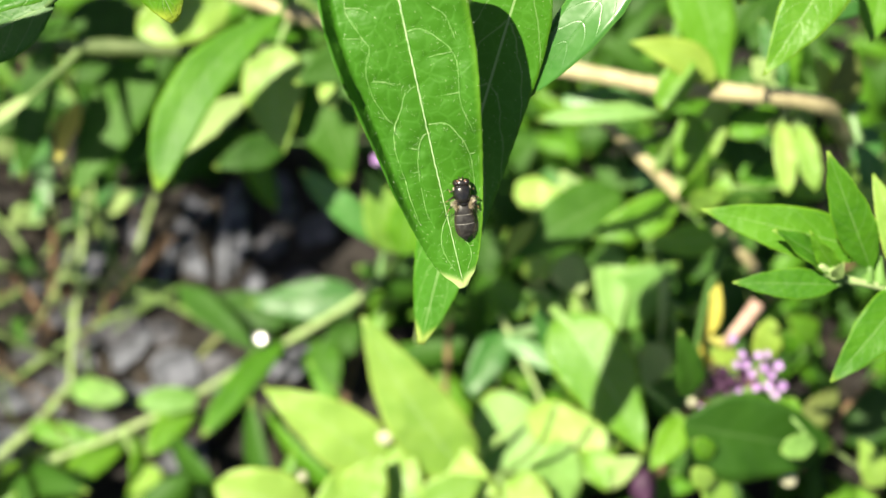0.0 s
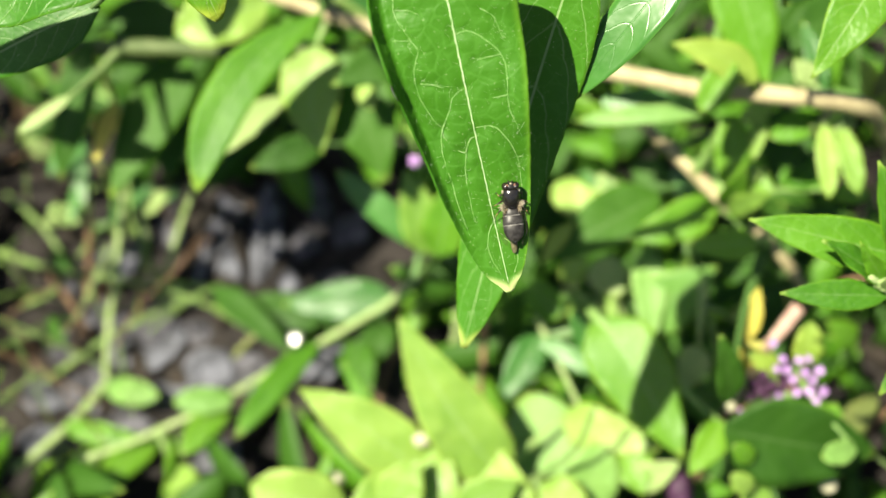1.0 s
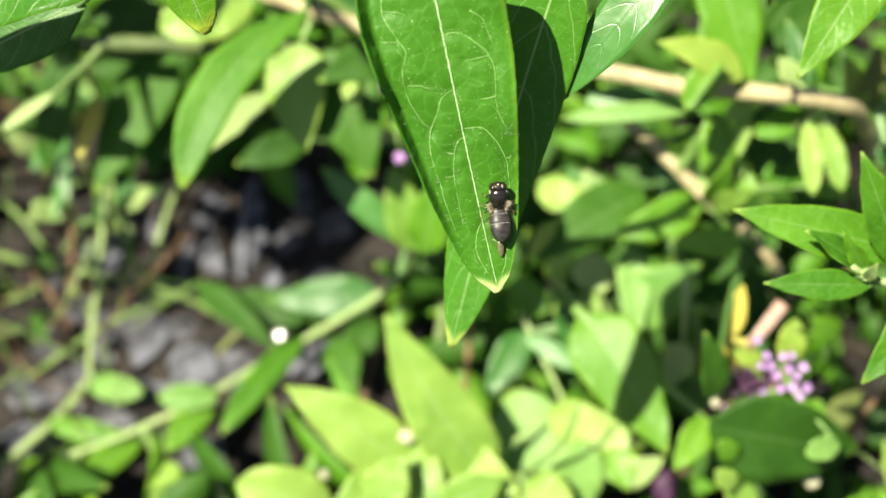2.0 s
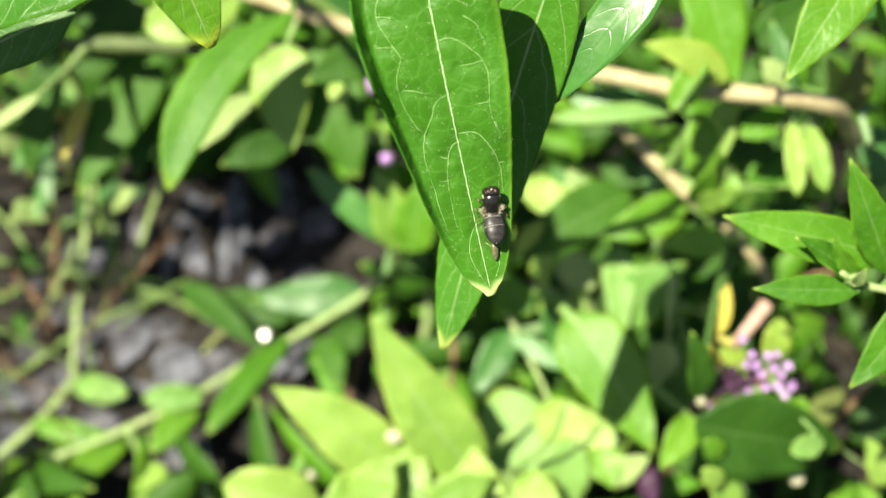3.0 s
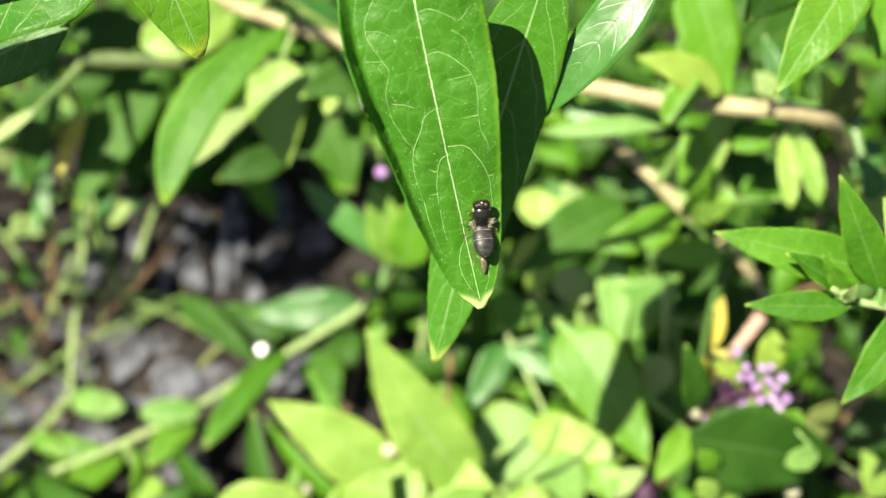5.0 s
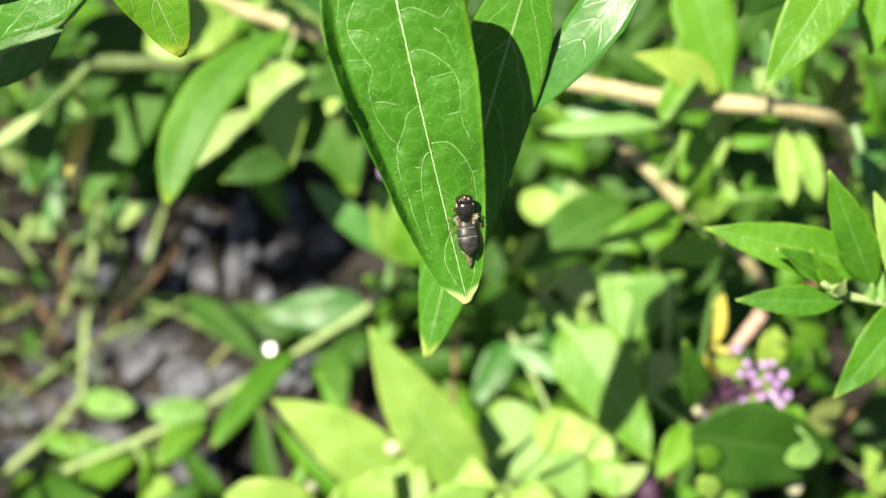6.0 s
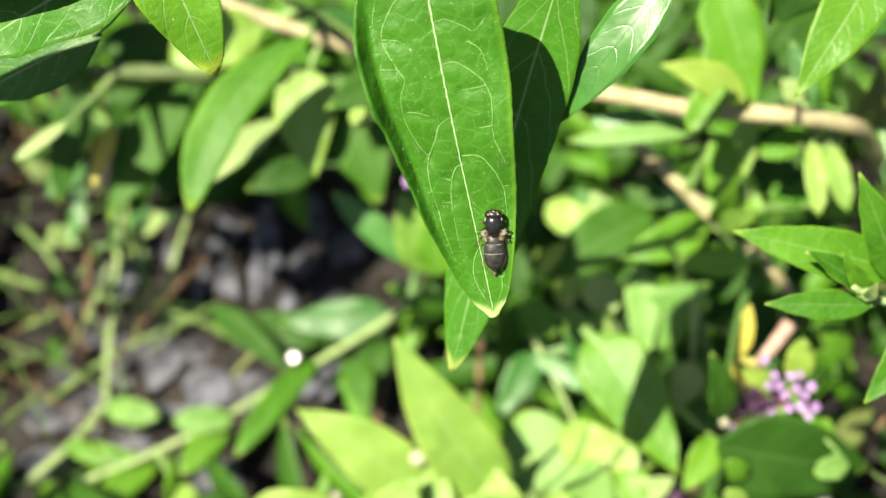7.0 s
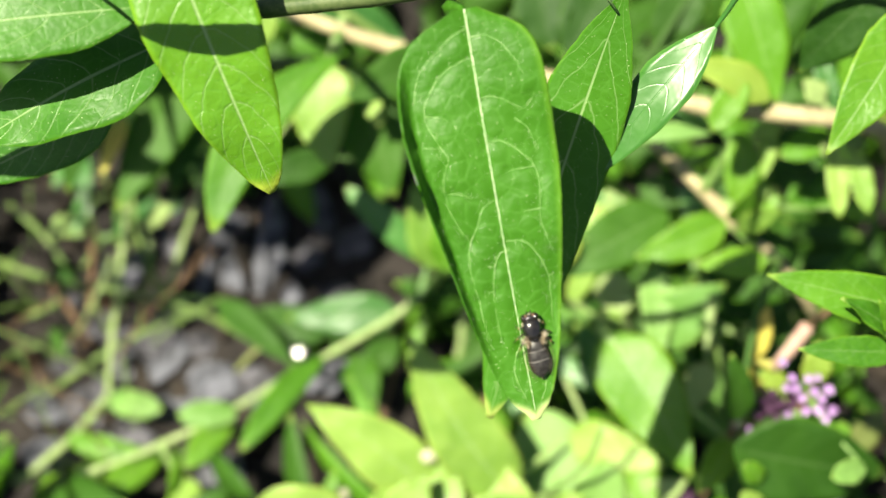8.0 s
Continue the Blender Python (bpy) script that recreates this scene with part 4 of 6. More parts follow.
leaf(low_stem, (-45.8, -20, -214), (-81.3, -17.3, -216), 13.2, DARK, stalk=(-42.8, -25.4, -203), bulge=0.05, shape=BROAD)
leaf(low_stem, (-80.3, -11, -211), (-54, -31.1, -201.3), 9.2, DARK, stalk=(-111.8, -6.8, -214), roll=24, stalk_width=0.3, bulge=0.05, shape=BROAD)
leaf(low_stem, (-38.2, -27.2, -208), (-30.6, -41.4, -197.8), 11.8, SHADE_GREEN, stalk=(-42.8, -25.4, -203), bulge=0.05)
leaf(low_stem, (-24.6, -22, -207.9), (-37.9, -35.3, -204.4), 10.2, SHADE_GREEN, stalk=(-33.5, -19.7, -201.5), bulge=0.05)
leaf(low_stem, (-10.8, -1, -162), (-18.1, 20.8, -154), 11.5, LIME, stalk=(-16.2, -7.9, -202.5), bulge=0.05, shape=BROAD)
leaf(low_stem, (-9.2, -1.6, -158), (-4.6, 18.4, -148), 11.6, LIMEGREEN, stalk=(-16.2, -7.9, -202.5), bulge=0.05, shape=BROAD, roll=12)
leaf(low_stem, (-14.1, 1.6, -162), (-36, 20.5, -158), 7.7, BLUISH, stalk=(-15.7, -7, -166.3), bulge=0.05, shape=BLADE)
leaf(low_stem, (-87.1, -63.4, -191.2), (-75.9, -76.7, -177.9), 12.8, LIME, stalk=(-91.6, -52.1, -190), bulge=0.05, shape=ROUND)
leaf(low_stem, (-111.1, -66.4, -189.7), (-100.8, -78.1, -177.1), 11.2, LIMEGREEN, stalk=(-109, -58.9, -186), bulge=0.05)
leaf(low_stem, (-128.6, -62.9, -197.9), (-115.6, -78.1, -183.9), 13.0, LIMEGREEN, stalk=(-133.3, -62.4, -203.3), bulge=0.05)
blob(low_stem, "floret", (-14.4, 21.6, -140), (1.5, 1.4, 1.2), PURPLE, seed=3, rough=0.5)
blob(low_stem, "floret", (-17.6, 40.4, -140), (2.2, 2.8, 1.9), PURPLE, seed=6, rough=0.5)

# ---- thin stems at the stones ----
thin_stems = plant("wild_stems", (-101.6, -25.7, -232.3), "tangle of thin pale green stems", "herb")
stem(thin_stems, [(-101.6, -25.7, -232.3), (-97.3, -28.7, -234.9), (-98.7, -25.7, -238), (-99.8, -13.9, -224), (-102.5, -2.5, -218), (-106.3, 8.5, -214), (-106.9, 15.7, -212), (-107.8, 27.8, -212), (-106.6, 41.8, -214)], 1.02, 0.60, STEM)
stem(thin_stems, [(-106.4, -21.9, -236), (-99.3, -7.7, -226), (-93.9, 5.5, -220), (-88.9, 15.8, -214), (-85.3, 26.1, -212), (-83.6, 33, -212)], 1.12, 0.61, PALE_STEM)
stem(thin_stems, [(-157.2, 0.2, -232), (-140.5, -4.7, -226), (-125.5, -7, -224), (-110.7, -9.8, -222), (-87.6, -15.8, -222), (-68.8, -26.7, -226)], 1.03, 0.72, STEM)
stem(thin_stems, [(-153.6, 18.4, -232), (-141.9, 9.2, -230), (-133.1, -1.6, -228), (-122, -17.9, -230), (-117.8, -29.1, -234)], 0.84, 0.63, STEM)
stem(thin_stems, [(-151.2, -49.1, -226), (-136.9, -41.5, -224), (-117, -27.8, -222), (-98.8, -18.5, -224), (-81.8, -10.6, -228)], 0.93, 0.62, STEM)
stem(thin_stems, [(-113, -44.4, -224), (-109.8, -49.5, -222), (-105.7, -58, -220), (-93.2, -69.6, -216)], 1.14, 0.76, BROWN)
stem(thin_stems, [(-113.8, -36.6, -236), (-110.2, -26.5, -228), (-105.3, -7.6, -222), (-103.2, 1.9, -218)], 1.03, 0.62, STEM)
stem(thin_stems, [(-137.6, -6.1, -228), (-133.3, -11.8, -226), (-126.8, -23.2, -228), (-122.7, -36.2, -232)], 1.04, 0.65, BROWN)
stem(thin_stems, [(-88.5, -50, -226), (-80.9, -39, -224), (-71.6, -28.2, -222), (-60.4, -18.3, -218)], 1.15, 0.77, OLIVE_STEM)
stem(thin_stems, [(-122, 19.4, -216), (-121.4, 3.7, -218), (-124.1, -14.1, -224), (-129.3, -32.4, -230)], 0.89, 0.64, BROWN)
stem(thin_stems, [(-146.6, -17.8, -228), (-136.9, -14.2, -226), (-128.4, -5.1, -222), (-118.3, 7.2, -218)], 0.82, 0.51, STEM)
stem(thin_stems, [(-137.6, -32.2, -228), (-127.3, -21.2, -224), (-120.7, -10.4, -220), (-114.2, 1.9, -216)], 0.61, 0.41, PALE_STEM)
stem(thin_stems, [(-143.3, -7.3, -244), (-138.6, -18.6, -244), (-131.4, -33.4, -242)], 0.81, 0.54, BROWN)
stem(thin_stems, [(-29.1, -21.1, -222), (-23.5, -17.4, -218), (-11.1, -11.6, -214), (-4.2, -9.4, -214)], 1.08, 0.79, BROWN)
stem(thin_stems, [(2.9, -18.2, -170), (2.5, -27.4, -170), (1.4, -43.4, -175), (1.7, -56.3, -178)], 0.89, 0.78, BROWN)
stem(thin_stems, [(-32.4, -60, -200), (-30.4, -50.8, -206), (-27.5, -37.8, -212), (-23.4, -24.3, -216)], 0.94, 0.72, BROWN)
stem(thin_stems, [(15, -13.2, -160), (17.1, -19, -158), (21.4, -27.7, -156), (26.4, -38.5, -154), (29.3, -46.5, -154)], 0.68, 0.59, PALE_STEM)
stem(thin_stems, [(95.1, -58.2, -162), (100.4, -48.9, -160), (106.5, -39.5, -156), (113.1, -31.9, -154)], 0.74, 0.53, BROWN)
stem(thin_stems, [(86.9, -11.8, -162), (81.3, -5.4, -154), (76.4, 0.1, -150), (73.3, 3.8, -152), (71.7, 6.1, -158)], 1.32, 1.32, TWIG)
stem(thin_stems, [(117.4, -1.4, -166), (105.3, -5.9, -166), (94.7, -8.9, -166), (85.7, -15.7, -166)], 0.76, 0.55, BROWN)
leaf(thin_stems, (-105.3, 11.6, -218), (-93.2, 19.3, -210), 5.9, PALE_LEAF, stalk=(-103.2, 1.9, -218), bulge=0.06)
leaf(thin_stems, (-125.3, 36.2, -218), (-120.2, 12.5, -210), 6.3, BLUISH, stalk=(-122, 19.4, -216), bulge=0.06)
leaf(thin_stems, (-134.1, 13.3, -218), (-121.6, 8.2, -210), 6.6, PALE_LEAF, stalk=(-121.7, 10.4, -217.1), bulge=0.06)
leaf(thin_stems, (-120.9, 16, -218), (-128, 8.4, -210), 5.9, PALE_LEAF, stalk=(-121.8, 14.9, -216.6), bulge=0.06)
leaf(thin_stems, (-124.4, 12.1, -218), (-133.8, 7.5, -210), 5.2, PALE_LEAF, stalk=(-121.7, 10.4, -217.1), bulge=0.06)
leaf(thin_stems, (-132.3, 29.1, -218), (-139.1, 34.5, -210), 6.3, PALE_LEAF, stalk=(-122, 19.4, -216), bulge=0.06)
leaf(thin_stems, (-116.9, 48.4, -218), (-112, 54.1, -210), 4.5, PALE_LEAF, stalk=(-106.6, 41.8, -214), bulge=0.06)
leaf(thin_stems, (-128.5, 52.8, -218), (-123.3, 58.4, -210), 4.9, LIMEGREEN, stalk=(-106.6, 41.8, -214), bulge=0.06)
leaf(thin_stems, (-122.7, 24.7, -218), (-124.9, 7.4, -210), 4.5, BLUISH, stalk=(-122, 19.4, -216), bulge=0.06)
leaf(thin_stems, (-114.8, 8.9, -218), (-97.9, 20.8, -210), 4.5, BLUISH, stalk=(-118.3, 7.2, -218), bulge=0.06)
leaf(thin_stems, (-127.1, 37, -218), (-131.6, 21.8, -210), 4.9, BLUISH, stalk=(-122, 19.4, -216), bulge=0.06)
leaf(thin_stems, (-106, 12.5, -218), (-89.3, 19.4, -210), 4.5, BLUISH, stalk=(-103.2, 1.9, -218), bulge=0.06)
leaf(thin_stems, (-134.1, -20.9, -218), (-125.5, -30.1, -210), 3.8, DARK, stalk=(-128.8, -22.8, -224.6), bulge=0.06)
leaf(thin_stems, (-134.1, 0.2, -218), (-124, -7, -210), 3.8, DARK, stalk=(-127, -3.4, -221.4), bulge=0.06)

# ---- shrub added mostly out of view, to shade the stones ----
shade_shrub = plant("butterfly_bush", (-269.7, -0.2, -250.1), "leafy shrub branches mostly out of view, added for shade", "shrub")
stem(shade_shrub, [(-269.7, -0.2, -250.1), (-263.1, 8.1, -236.6), (-261.8, 24.9, -220), (-205.9, 52.2, -170), (-156.7, 67.5, -130), (-117.1, 75.3, -110), (-89.1, 82.6, -105)], 2.00, 0.86, TWIG)
stem(shade_shrub, [(-228.1, 35.9, -190), (-173.3, 40.4, -150), (-144, 44.7, -140)], 1.49, 0.89, STEM)
leaf(shade_shrub, (-168.5, 60.4, -145.1), (-194.8, 55.3, -147.2), 11.1, DARK, stalk=(-177.8, 60.9, -147.1), bulge=0.06, shape=LANCE, roll=15)
leaf(shade_shrub, (-142.5, 77.6, -114), (-132.1, 61.4, -123.4), 12.8, DARK, stalk=(-139.7, 70.8, -121.4), bulge=0.06, shape=LANCE, roll=3)
leaf(shade_shrub, (-130.7, 47.3, -95.2), (-104.6, 43.4, -84.7), 9.1, GREEN, stalk=(-128.4, 73.1, -115.7), bulge=0.06, shape=BROAD, roll=24)
leaf(shade_shrub, (-164.8, 67.5, -139.8), (-191.6, 64.3, -139.8), 13.9, LIMEGREEN, stalk=(-170.8, 63.1, -141.4), bulge=0.06, shape=LANCE, roll=1)
leaf(shade_shrub, (-132.8, 29.6, -139.6), (-135.8, 7.8, -133.1), 11.4, GREEN, stalk=(-144, 44.7, -140), bulge=0.06, shape=BROAD, roll=0)
leaf(shade_shrub, (-154.8, 64.6, -89.3), (-128.4, 60.5, -82.5), 12.8, GREEN, stalk=(-139.7, 70.8, -121.4), bulge=0.06, shape=LANCE, roll=-1)
leaf(shade_shrub, (-111.6, 58.7, -89.7), (-125.3, 40.3, -84.2), 8.5, LIMEGREEN, stalk=(-113.1, 76.4, -109.3), bulge=0.06, shape=BROAD, roll=1)
leaf(shade_shrub, (-128.2, 77.9, -101), (-118.1, 70, -108.1), 9.6, DARK, stalk=(-122.7, 74.2, -112.9), bulge=0.06, shape=BROAD, roll=3)
leaf(shade_shrub, (-159.6, 29.9, -135), (-178.2, 18.5, -132.5), 15.6, GREEN, stalk=(-156.6, 42.9, -144.3), bulge=0.06, shape=LANCE, roll=12)
leaf(shade_shrub, (-150.5, 32.1, -98.7), (-173.1, 16.4, -102.1), 9.0, GREEN, stalk=(-144, 44.7, -140), bulge=0.06, shape=BROAD, roll=3)
leaf(shade_shrub, (-116.8, 76.2, -106.4), (-117.2, 57.7, -96.5), 11.7, GREEN, stalk=(-117.1, 75.3, -110), bulge=0.06, shape=BROAD, roll=13)
leaf(shade_shrub, (-104, 76, -93.3), (-121.1, 60.8, -84.5), 10.1, DARK, stalk=(-101.1, 79.5, -107.1), bulge=0.06, shape=BROAD, roll=-6)
leaf(shade_shrub, (-72, 73.7, -101.2), (-65.4, 52.7, -111.8), 9.8, LIMEGREEN, stalk=(-89.1, 82.6, -105), bulge=0.06, shape=LANCE, roll=13)
leaf(shade_shrub, (-121.9, 89.1, -92.1), (-143.2, 89.7, -97.8), 10.4, LIMEGREEN, stalk=(-117.1, 75.3, -110), bulge=0.06, shape=LANCE, roll=-7)
leaf(shade_shrub, (-115, 83.8, -148.5), (-98.3, 66.4, -152.2), 14.1, GREEN, stalk=(-144, 44.7, -140), bulge=0.06, shape=LANCE, roll=-12)
leaf(shade_shrub, (-138.6, 69.8, -108), (-103.4, 61.6, -104), 18.5, DARK, stalk=(-134.1, 72, -118.6), bulge=0.05, shape=BROAD)
leaf(shade_shrub, (-119.7, 82.8, -102), (-92.9, 70.7, -102), 14.6, DARK, stalk=(-117.1, 75.3, -110), bulge=0.05, shape=BROAD)
leaf(shade_shrub, (-138.9, 83.1, -138), (-112, 74.2, -140), 18.0, DARK, stalk=(-163.7, 65.3, -135.7), bulge=0.05, shape=BROAD)
leaf(shade_shrub, (-114.4, 85.5, -132), (-89.9, 77.8, -136), 16.4, DARK, stalk=(-139.7, 70.8, -121.4), bulge=0.05, shape=BROAD)
leaf(shade_shrub, (-144, 72.6, -140), (-126.2, 66.5, -144), 15.4, DARK, stalk=(-144, 44.7, -140), bulge=0.05, shape=BROAD)

# ---- flat clear discs, added and tilted to mirror the sun as glints ----
tagged(blob(None, "glint_disc", (-52.9, -25.8, -196), (3.1, 3.1, 0.2), GLINT, turn=(-10.4, -6.1, 0), rough=0.0), "flat clear disc tilted to mirror the sun as a glint", "drop", "drops")
tagged(blob(None, "glint_disc", (-49, -15.2, -204), (0.75, 0.75, 0.09), GLINT, turn=(-9.5, -6.5, 0), rough=0.0), "flat clear disc tilted to mirror the sun as a glint", "drop", "drops")
tagged(blob(None, "glint_disc", (-62, 9.1, -185), (0.45, 0.45, 0.05), GLINT, turn=(-7.6, -5.2, 0), rough=0.0), "flat clear disc tilted to mirror the sun as a glint", "drop", "drops")
tagged(blob(None, "glint_disc", (15.3, -32.7, -150), (0.81, 0.81, 0.10), GLINT, turn=(-11.2, -11.9, 0), rough=0.0), "flat clear disc tilted to mirror the sun as a glint", "drop", "drops")
tagged(blob(None, "glint_disc", (-32.2, -54.8, -130), (0.76, 0.76, 0.09), GLINT, turn=(-13.8, -7.3, 0), rough=0.0), "flat clear disc tilted to mirror the sun as a glint", "drop", "drops")
tagged(blob(None, "glint_disc", (-115.3, -37.6, -224), (0.57, 0.57, 0.07), GLINT, turn=(-11.3, -2.0, 0), rough=0.0), "flat clear disc tilted to mirror the sun as a glint", "drop", "drops")
tagged(blob(None, "glint_disc", (13.9, -36.2, -153), (0.35, 0.35, 0.04), GLINT, turn=(-11.5, -11.7, 0), rough=0.0), "flat clear disc tilted to mirror the sun as a glint", "drop", "drops")

# ---- more leaves of the low plants ----
leaf(low_plant, (-3.2, -60.9, -126), (11.5, -54.7, -128), 10.7, LIME, stalk=(-11.1, -56.3, -135.4), bulge=0.06, fold=0.04, shape=BROAD)
leaf(low_plant, (-19, -60.5, -124), (-12.4, -48.7, -124), 11.9, LIME, stalk=(-12.7, -52.7, -132), bulge=0.06, fold=0.04, shape=BROAD)
leaf(low_plant, (-42.3, -63.9, -140), (-35.1, -49.7, -138), 4.2, LIMEGREEN, stalk=(-8.9, -61.1, -140), bulge=0.1, shape=BLADE, bow=0.1)
leaf(mid_shrub, (35.9, -44.7, -142), (41.4, -59, -136), 12.5, LIMEGREEN, stalk=(43.7, -23.5, -158), bulge=0.06, shape=BROAD)
leaf(mid_shrub, (31.9, -29.4, -158), (25.5, -14.3, -152), 6.7, BLUISH, stalk=(43.7, -23.5, -158), bulge=0.05, shape=BLADE)
leaf(mid_shrub, (23.3, -8.8, -162), (29.7, 3.1, -158), 5.9, LIME, stalk=(33.1, -15.6, -152.9), bulge=0.05, shape=BLADE)
leaf(mid_shrub, (55.2, -23.5, -140), (50.3, -34.2, -136), 8.3, PALE_LEAF, stalk=(56.7, -7.7, -142), bulge=0.06, shape=BROAD)
leaf(mid_shrub, (33.8, 3.1, -162), (26, 14.9, -158), 8.9, DARK, stalk=(47.5, -26.5, -161.9), bulge=0.05)
leaf(flower_branch, (88.6, -44.4, -140), (100.3, -35.4, -146), 7.0, OLIVE, stalk=(68.3, -31.3, -141.9), bulge=0.05)
leaf(mid_shrub, (28.4, 20.9, -160), (32.1, 13.6, -156), 3.5, BLUISH, stalk=(41.8, 13, -148.7), bulge=0.05, shape=BLADE)
leaf(mid_shrub, (32.5, 20.1, -158), (35, 12.4, -154), 3.5, PALE_LEAF, stalk=(41.8, 13, -148.7), bulge=0.05, shape=BLADE)
leaf(mid_shrub, (32.1, -2.1, -160), (37.6, -11.6, -156), 10.3, PALE_LEAF, stalk=(39.6, -20.4, -156), bulge=0.05, shape=ROUND)
leaf(mid_shrub, (32.4, -11.6, -156), (36.5, -16.7, -152), 4.4, LIME, stalk=(31.3, -14.3, -152), bulge=0.05, shape=BROAD)
leaf(flower_branch, (61.7, -21, -118), (63.9, -8.1, -114), 4.6, YELLOW, stalk=(66.6, -22.1, -118), bulge=0.03, fold=0.2)
leaf(mid_shrub, (55.9, -32.5, -104), (51.6, -17.8, -94), 7.7, DARK, stalk=(67.1, 1.4, -120), bulge=0.05, shape=BROAD, roll=-20)
# Dark leaf stands in for the shaded half of the lime leaf
leaf(back_shrub, (-32.6, 47.9, -138), (-21.2, 16.6, -140), 18.3, SHADE_GREEN, stalk=(-33.2, 47.9, -146.3), bulge=0.05, fold=0.05, shape=BROAD, rows=18, cols=6)
leaf(back_shrub, (-26.8, 39.2, -130), (-23.9, 32.9, -128), 4.6, LIME, stalk=(-21.9, 52, -138.5), bulge=0.05, shape=ROUND)
leaf(low_stem, (-15.6, 28, -140), (-12.9, 37.2, -136), 6.1, LIME, stalk=(-10.9, -3.9, -204.2), bulge=0.05, shape=BROAD)
leaf(mid_shrub, (57.2, 10.6, -128), (35.6, 2.3, -126), 10.1, LIMEGREEN, stalk=(69.5, -0.3, -127.5), bulge=0.05, shape=BROAD, bow=-0.03, stalk_width=0.5)
leaf(mid_shrub, (23.6, 6.2, -130), (16.4, -3.5, -127), 4.0, YELLOWISH, stalk=(38, 10, -146), stalk_width=0.4, bulge=0.05, fold=0.1, shape=LANCE, bow=0.05)
leaf(mid_shrub, (43.5, 0.7, -148), (44.3, -23.3, -144), 9.1, MINT, stalk=(48.5, 8.7, -150.7), bulge=0.05, shape=BROAD, fold=0.1, stalk_width=0.5)
leaf(mid_shrub, (41.9, -17.9, -149), (60, -3.8, -142), 14.8, MINT, stalk=(37.5, -18.9, -155), bulge=0.05, shape=BROAD, fold=0.05)
leaf(twig, (87.7, 57.6, -128), (69.6, 46, -124), 12.2, DARK, stalk=(93.7, 27, -122), bulge=0.05, shape=BROAD)
leaf(twig, (87, 44.6, -130), (72.5, 42.6, -126), 8.0, DARK, stalk=(97.3, 24.5, -129.2), bulge=0.05, shape=LANCE)
leaf(flower_branch, (61.8, -28.4, -122), (60.1, -21, -118), 3.6, YELLOW, stalk=(67.3, -24.1, -125), bulge=0.05, shape=BROAD)
leaf(flower_branch, (60.3, -45.5, -104), (55.8, -41.2, -100), 4.4, LIMEGREEN, stalk=(69.2, -32.8, -118), bulge=0.05, shape=ROUND, stalk_width=0.6)
leaf(flower_branch, (82.2, -42.3, -104), (73.9, -43.6, -100), 5.4, MINT, stalk=(72.7, -28.9, -112), bulge=0.05, shape=ROUND, stalk_width=0.6)
leaf(flower_branch, (61.1, -52.4, -108), (55.9, -48.4, -104), 4.9, LIME, stalk=(69.2, -32.8, -118), bulge=0.05, shape=ROUND, stalk_width=0.6)

# ---- veins of the main leaf: places along and across its blade ----
rib(main_leaf, [(0.000, 0), (0.034, 0), (0.067, 0), (0.101, 0), (0.134, 0), (0.168, 0), (0.202, 0), (0.235, 0), (0.269, 0), (0.303, 0), (0.336, 0), (0.370, 0), (0.403, 0), (0.437, 0), (0.471, 0), (0.504, 0), (0.538, 0), (0.572, 0), (0.605, 0), (0.639, 0), (0.672, 0), (0.706, 0), (0.740, 0), (0.773, 0), (0.807, 0), (0.841, 0), (0.874, 0), (0.908, 0), (0.941, 0), (0.975, 0)], 0.105, 0.04, 0.10)
rib(main_leaf, [(0.115, 0.100), (0.137, 0.400), (0.180, 0.600), (0.230, 0.700), (0.295, 0.600), (0.338, 0.525), (0.381, 0.650), (0.446, 0.700), (0.511, 0.625), (0.540, 0.525)], 0.046, 0.018)
rib(main_leaf, [(0.230, 0.700), (0.237, 0.525), (0.252, 0.400)], 0.046, 0.018)
rib(main_leaf, [(0.540, 0.525), (0.504, 0.350), (0.468, 0.225), (0.453, 0.050), (0.453, -0.025)], 0.046, 0.018)
rib(main_leaf, [(0.417, 0.625), (0.424, 0.475), (0.439, 0.325)], 0.046, 0.018)
rib(main_leaf, [(0.540, 0.525), (0.576, 0.625), (0.619, 0.675), (0.683, 0.675)], 0.046, 0.018)
rib(main_leaf, [(0.317, 0.025), (0.317, -0.225), (0.353, -0.475), (0.388, -0.625), (0.432, -0.675), (0.489, -0.650), (0.532, -0.675), (0.604, -0.850)], 0.046, 0.018)
rib(main_leaf, [(0.489, -0.650), (0.489, -0.500), (0.489, -0.400)], 0.046, 0.018)
rib(main_leaf, [(0.554, -0.050), (0.561, -0.350), (0.604, -0.575), (0.655, -0.725), (0.719, -0.775), (0.770, -0.800)], 0.046, 0.018)
rib(main_leaf, [(0.576, -0.050), (0.583, 0.125), (0.626, 0.275), (0.676, 0.375), (0.727, 0.425), (0.806, 0.500)], 0.046, 0.018)
rib(main_leaf, [(0.612, 0.250), (0.604, 0.375)], 0.046, 0.018)
rib(main_leaf, [(0.388, -0.625), (0.388, -0.425), (0.388, -0.250)], 0.046, 0.018)
rib(main_leaf, [(0.655, -0.725), (0.655, -0.850)], 0.046, 0.018)
rib(main_leaf, [(0.669, 0.325), (0.669, 0.475)], 0.046, 0.018)
rib(main_leaf, [(0.799, -0.050), (0.827, 0.175), (0.871, 0.375), (0.914, 0.375), (0.950, 0.250)], 0.046, 0.018)
rib(main_leaf, [(0.856, -0.200), (0.885, -0.525), (0.921, -0.650), (0.957, -0.450)], 0.046, 0.018)
rib(main_leaf, [(0.683, 0.675), (0.734, 0.725), (0.813, 0.750)], 0.046, 0.018)
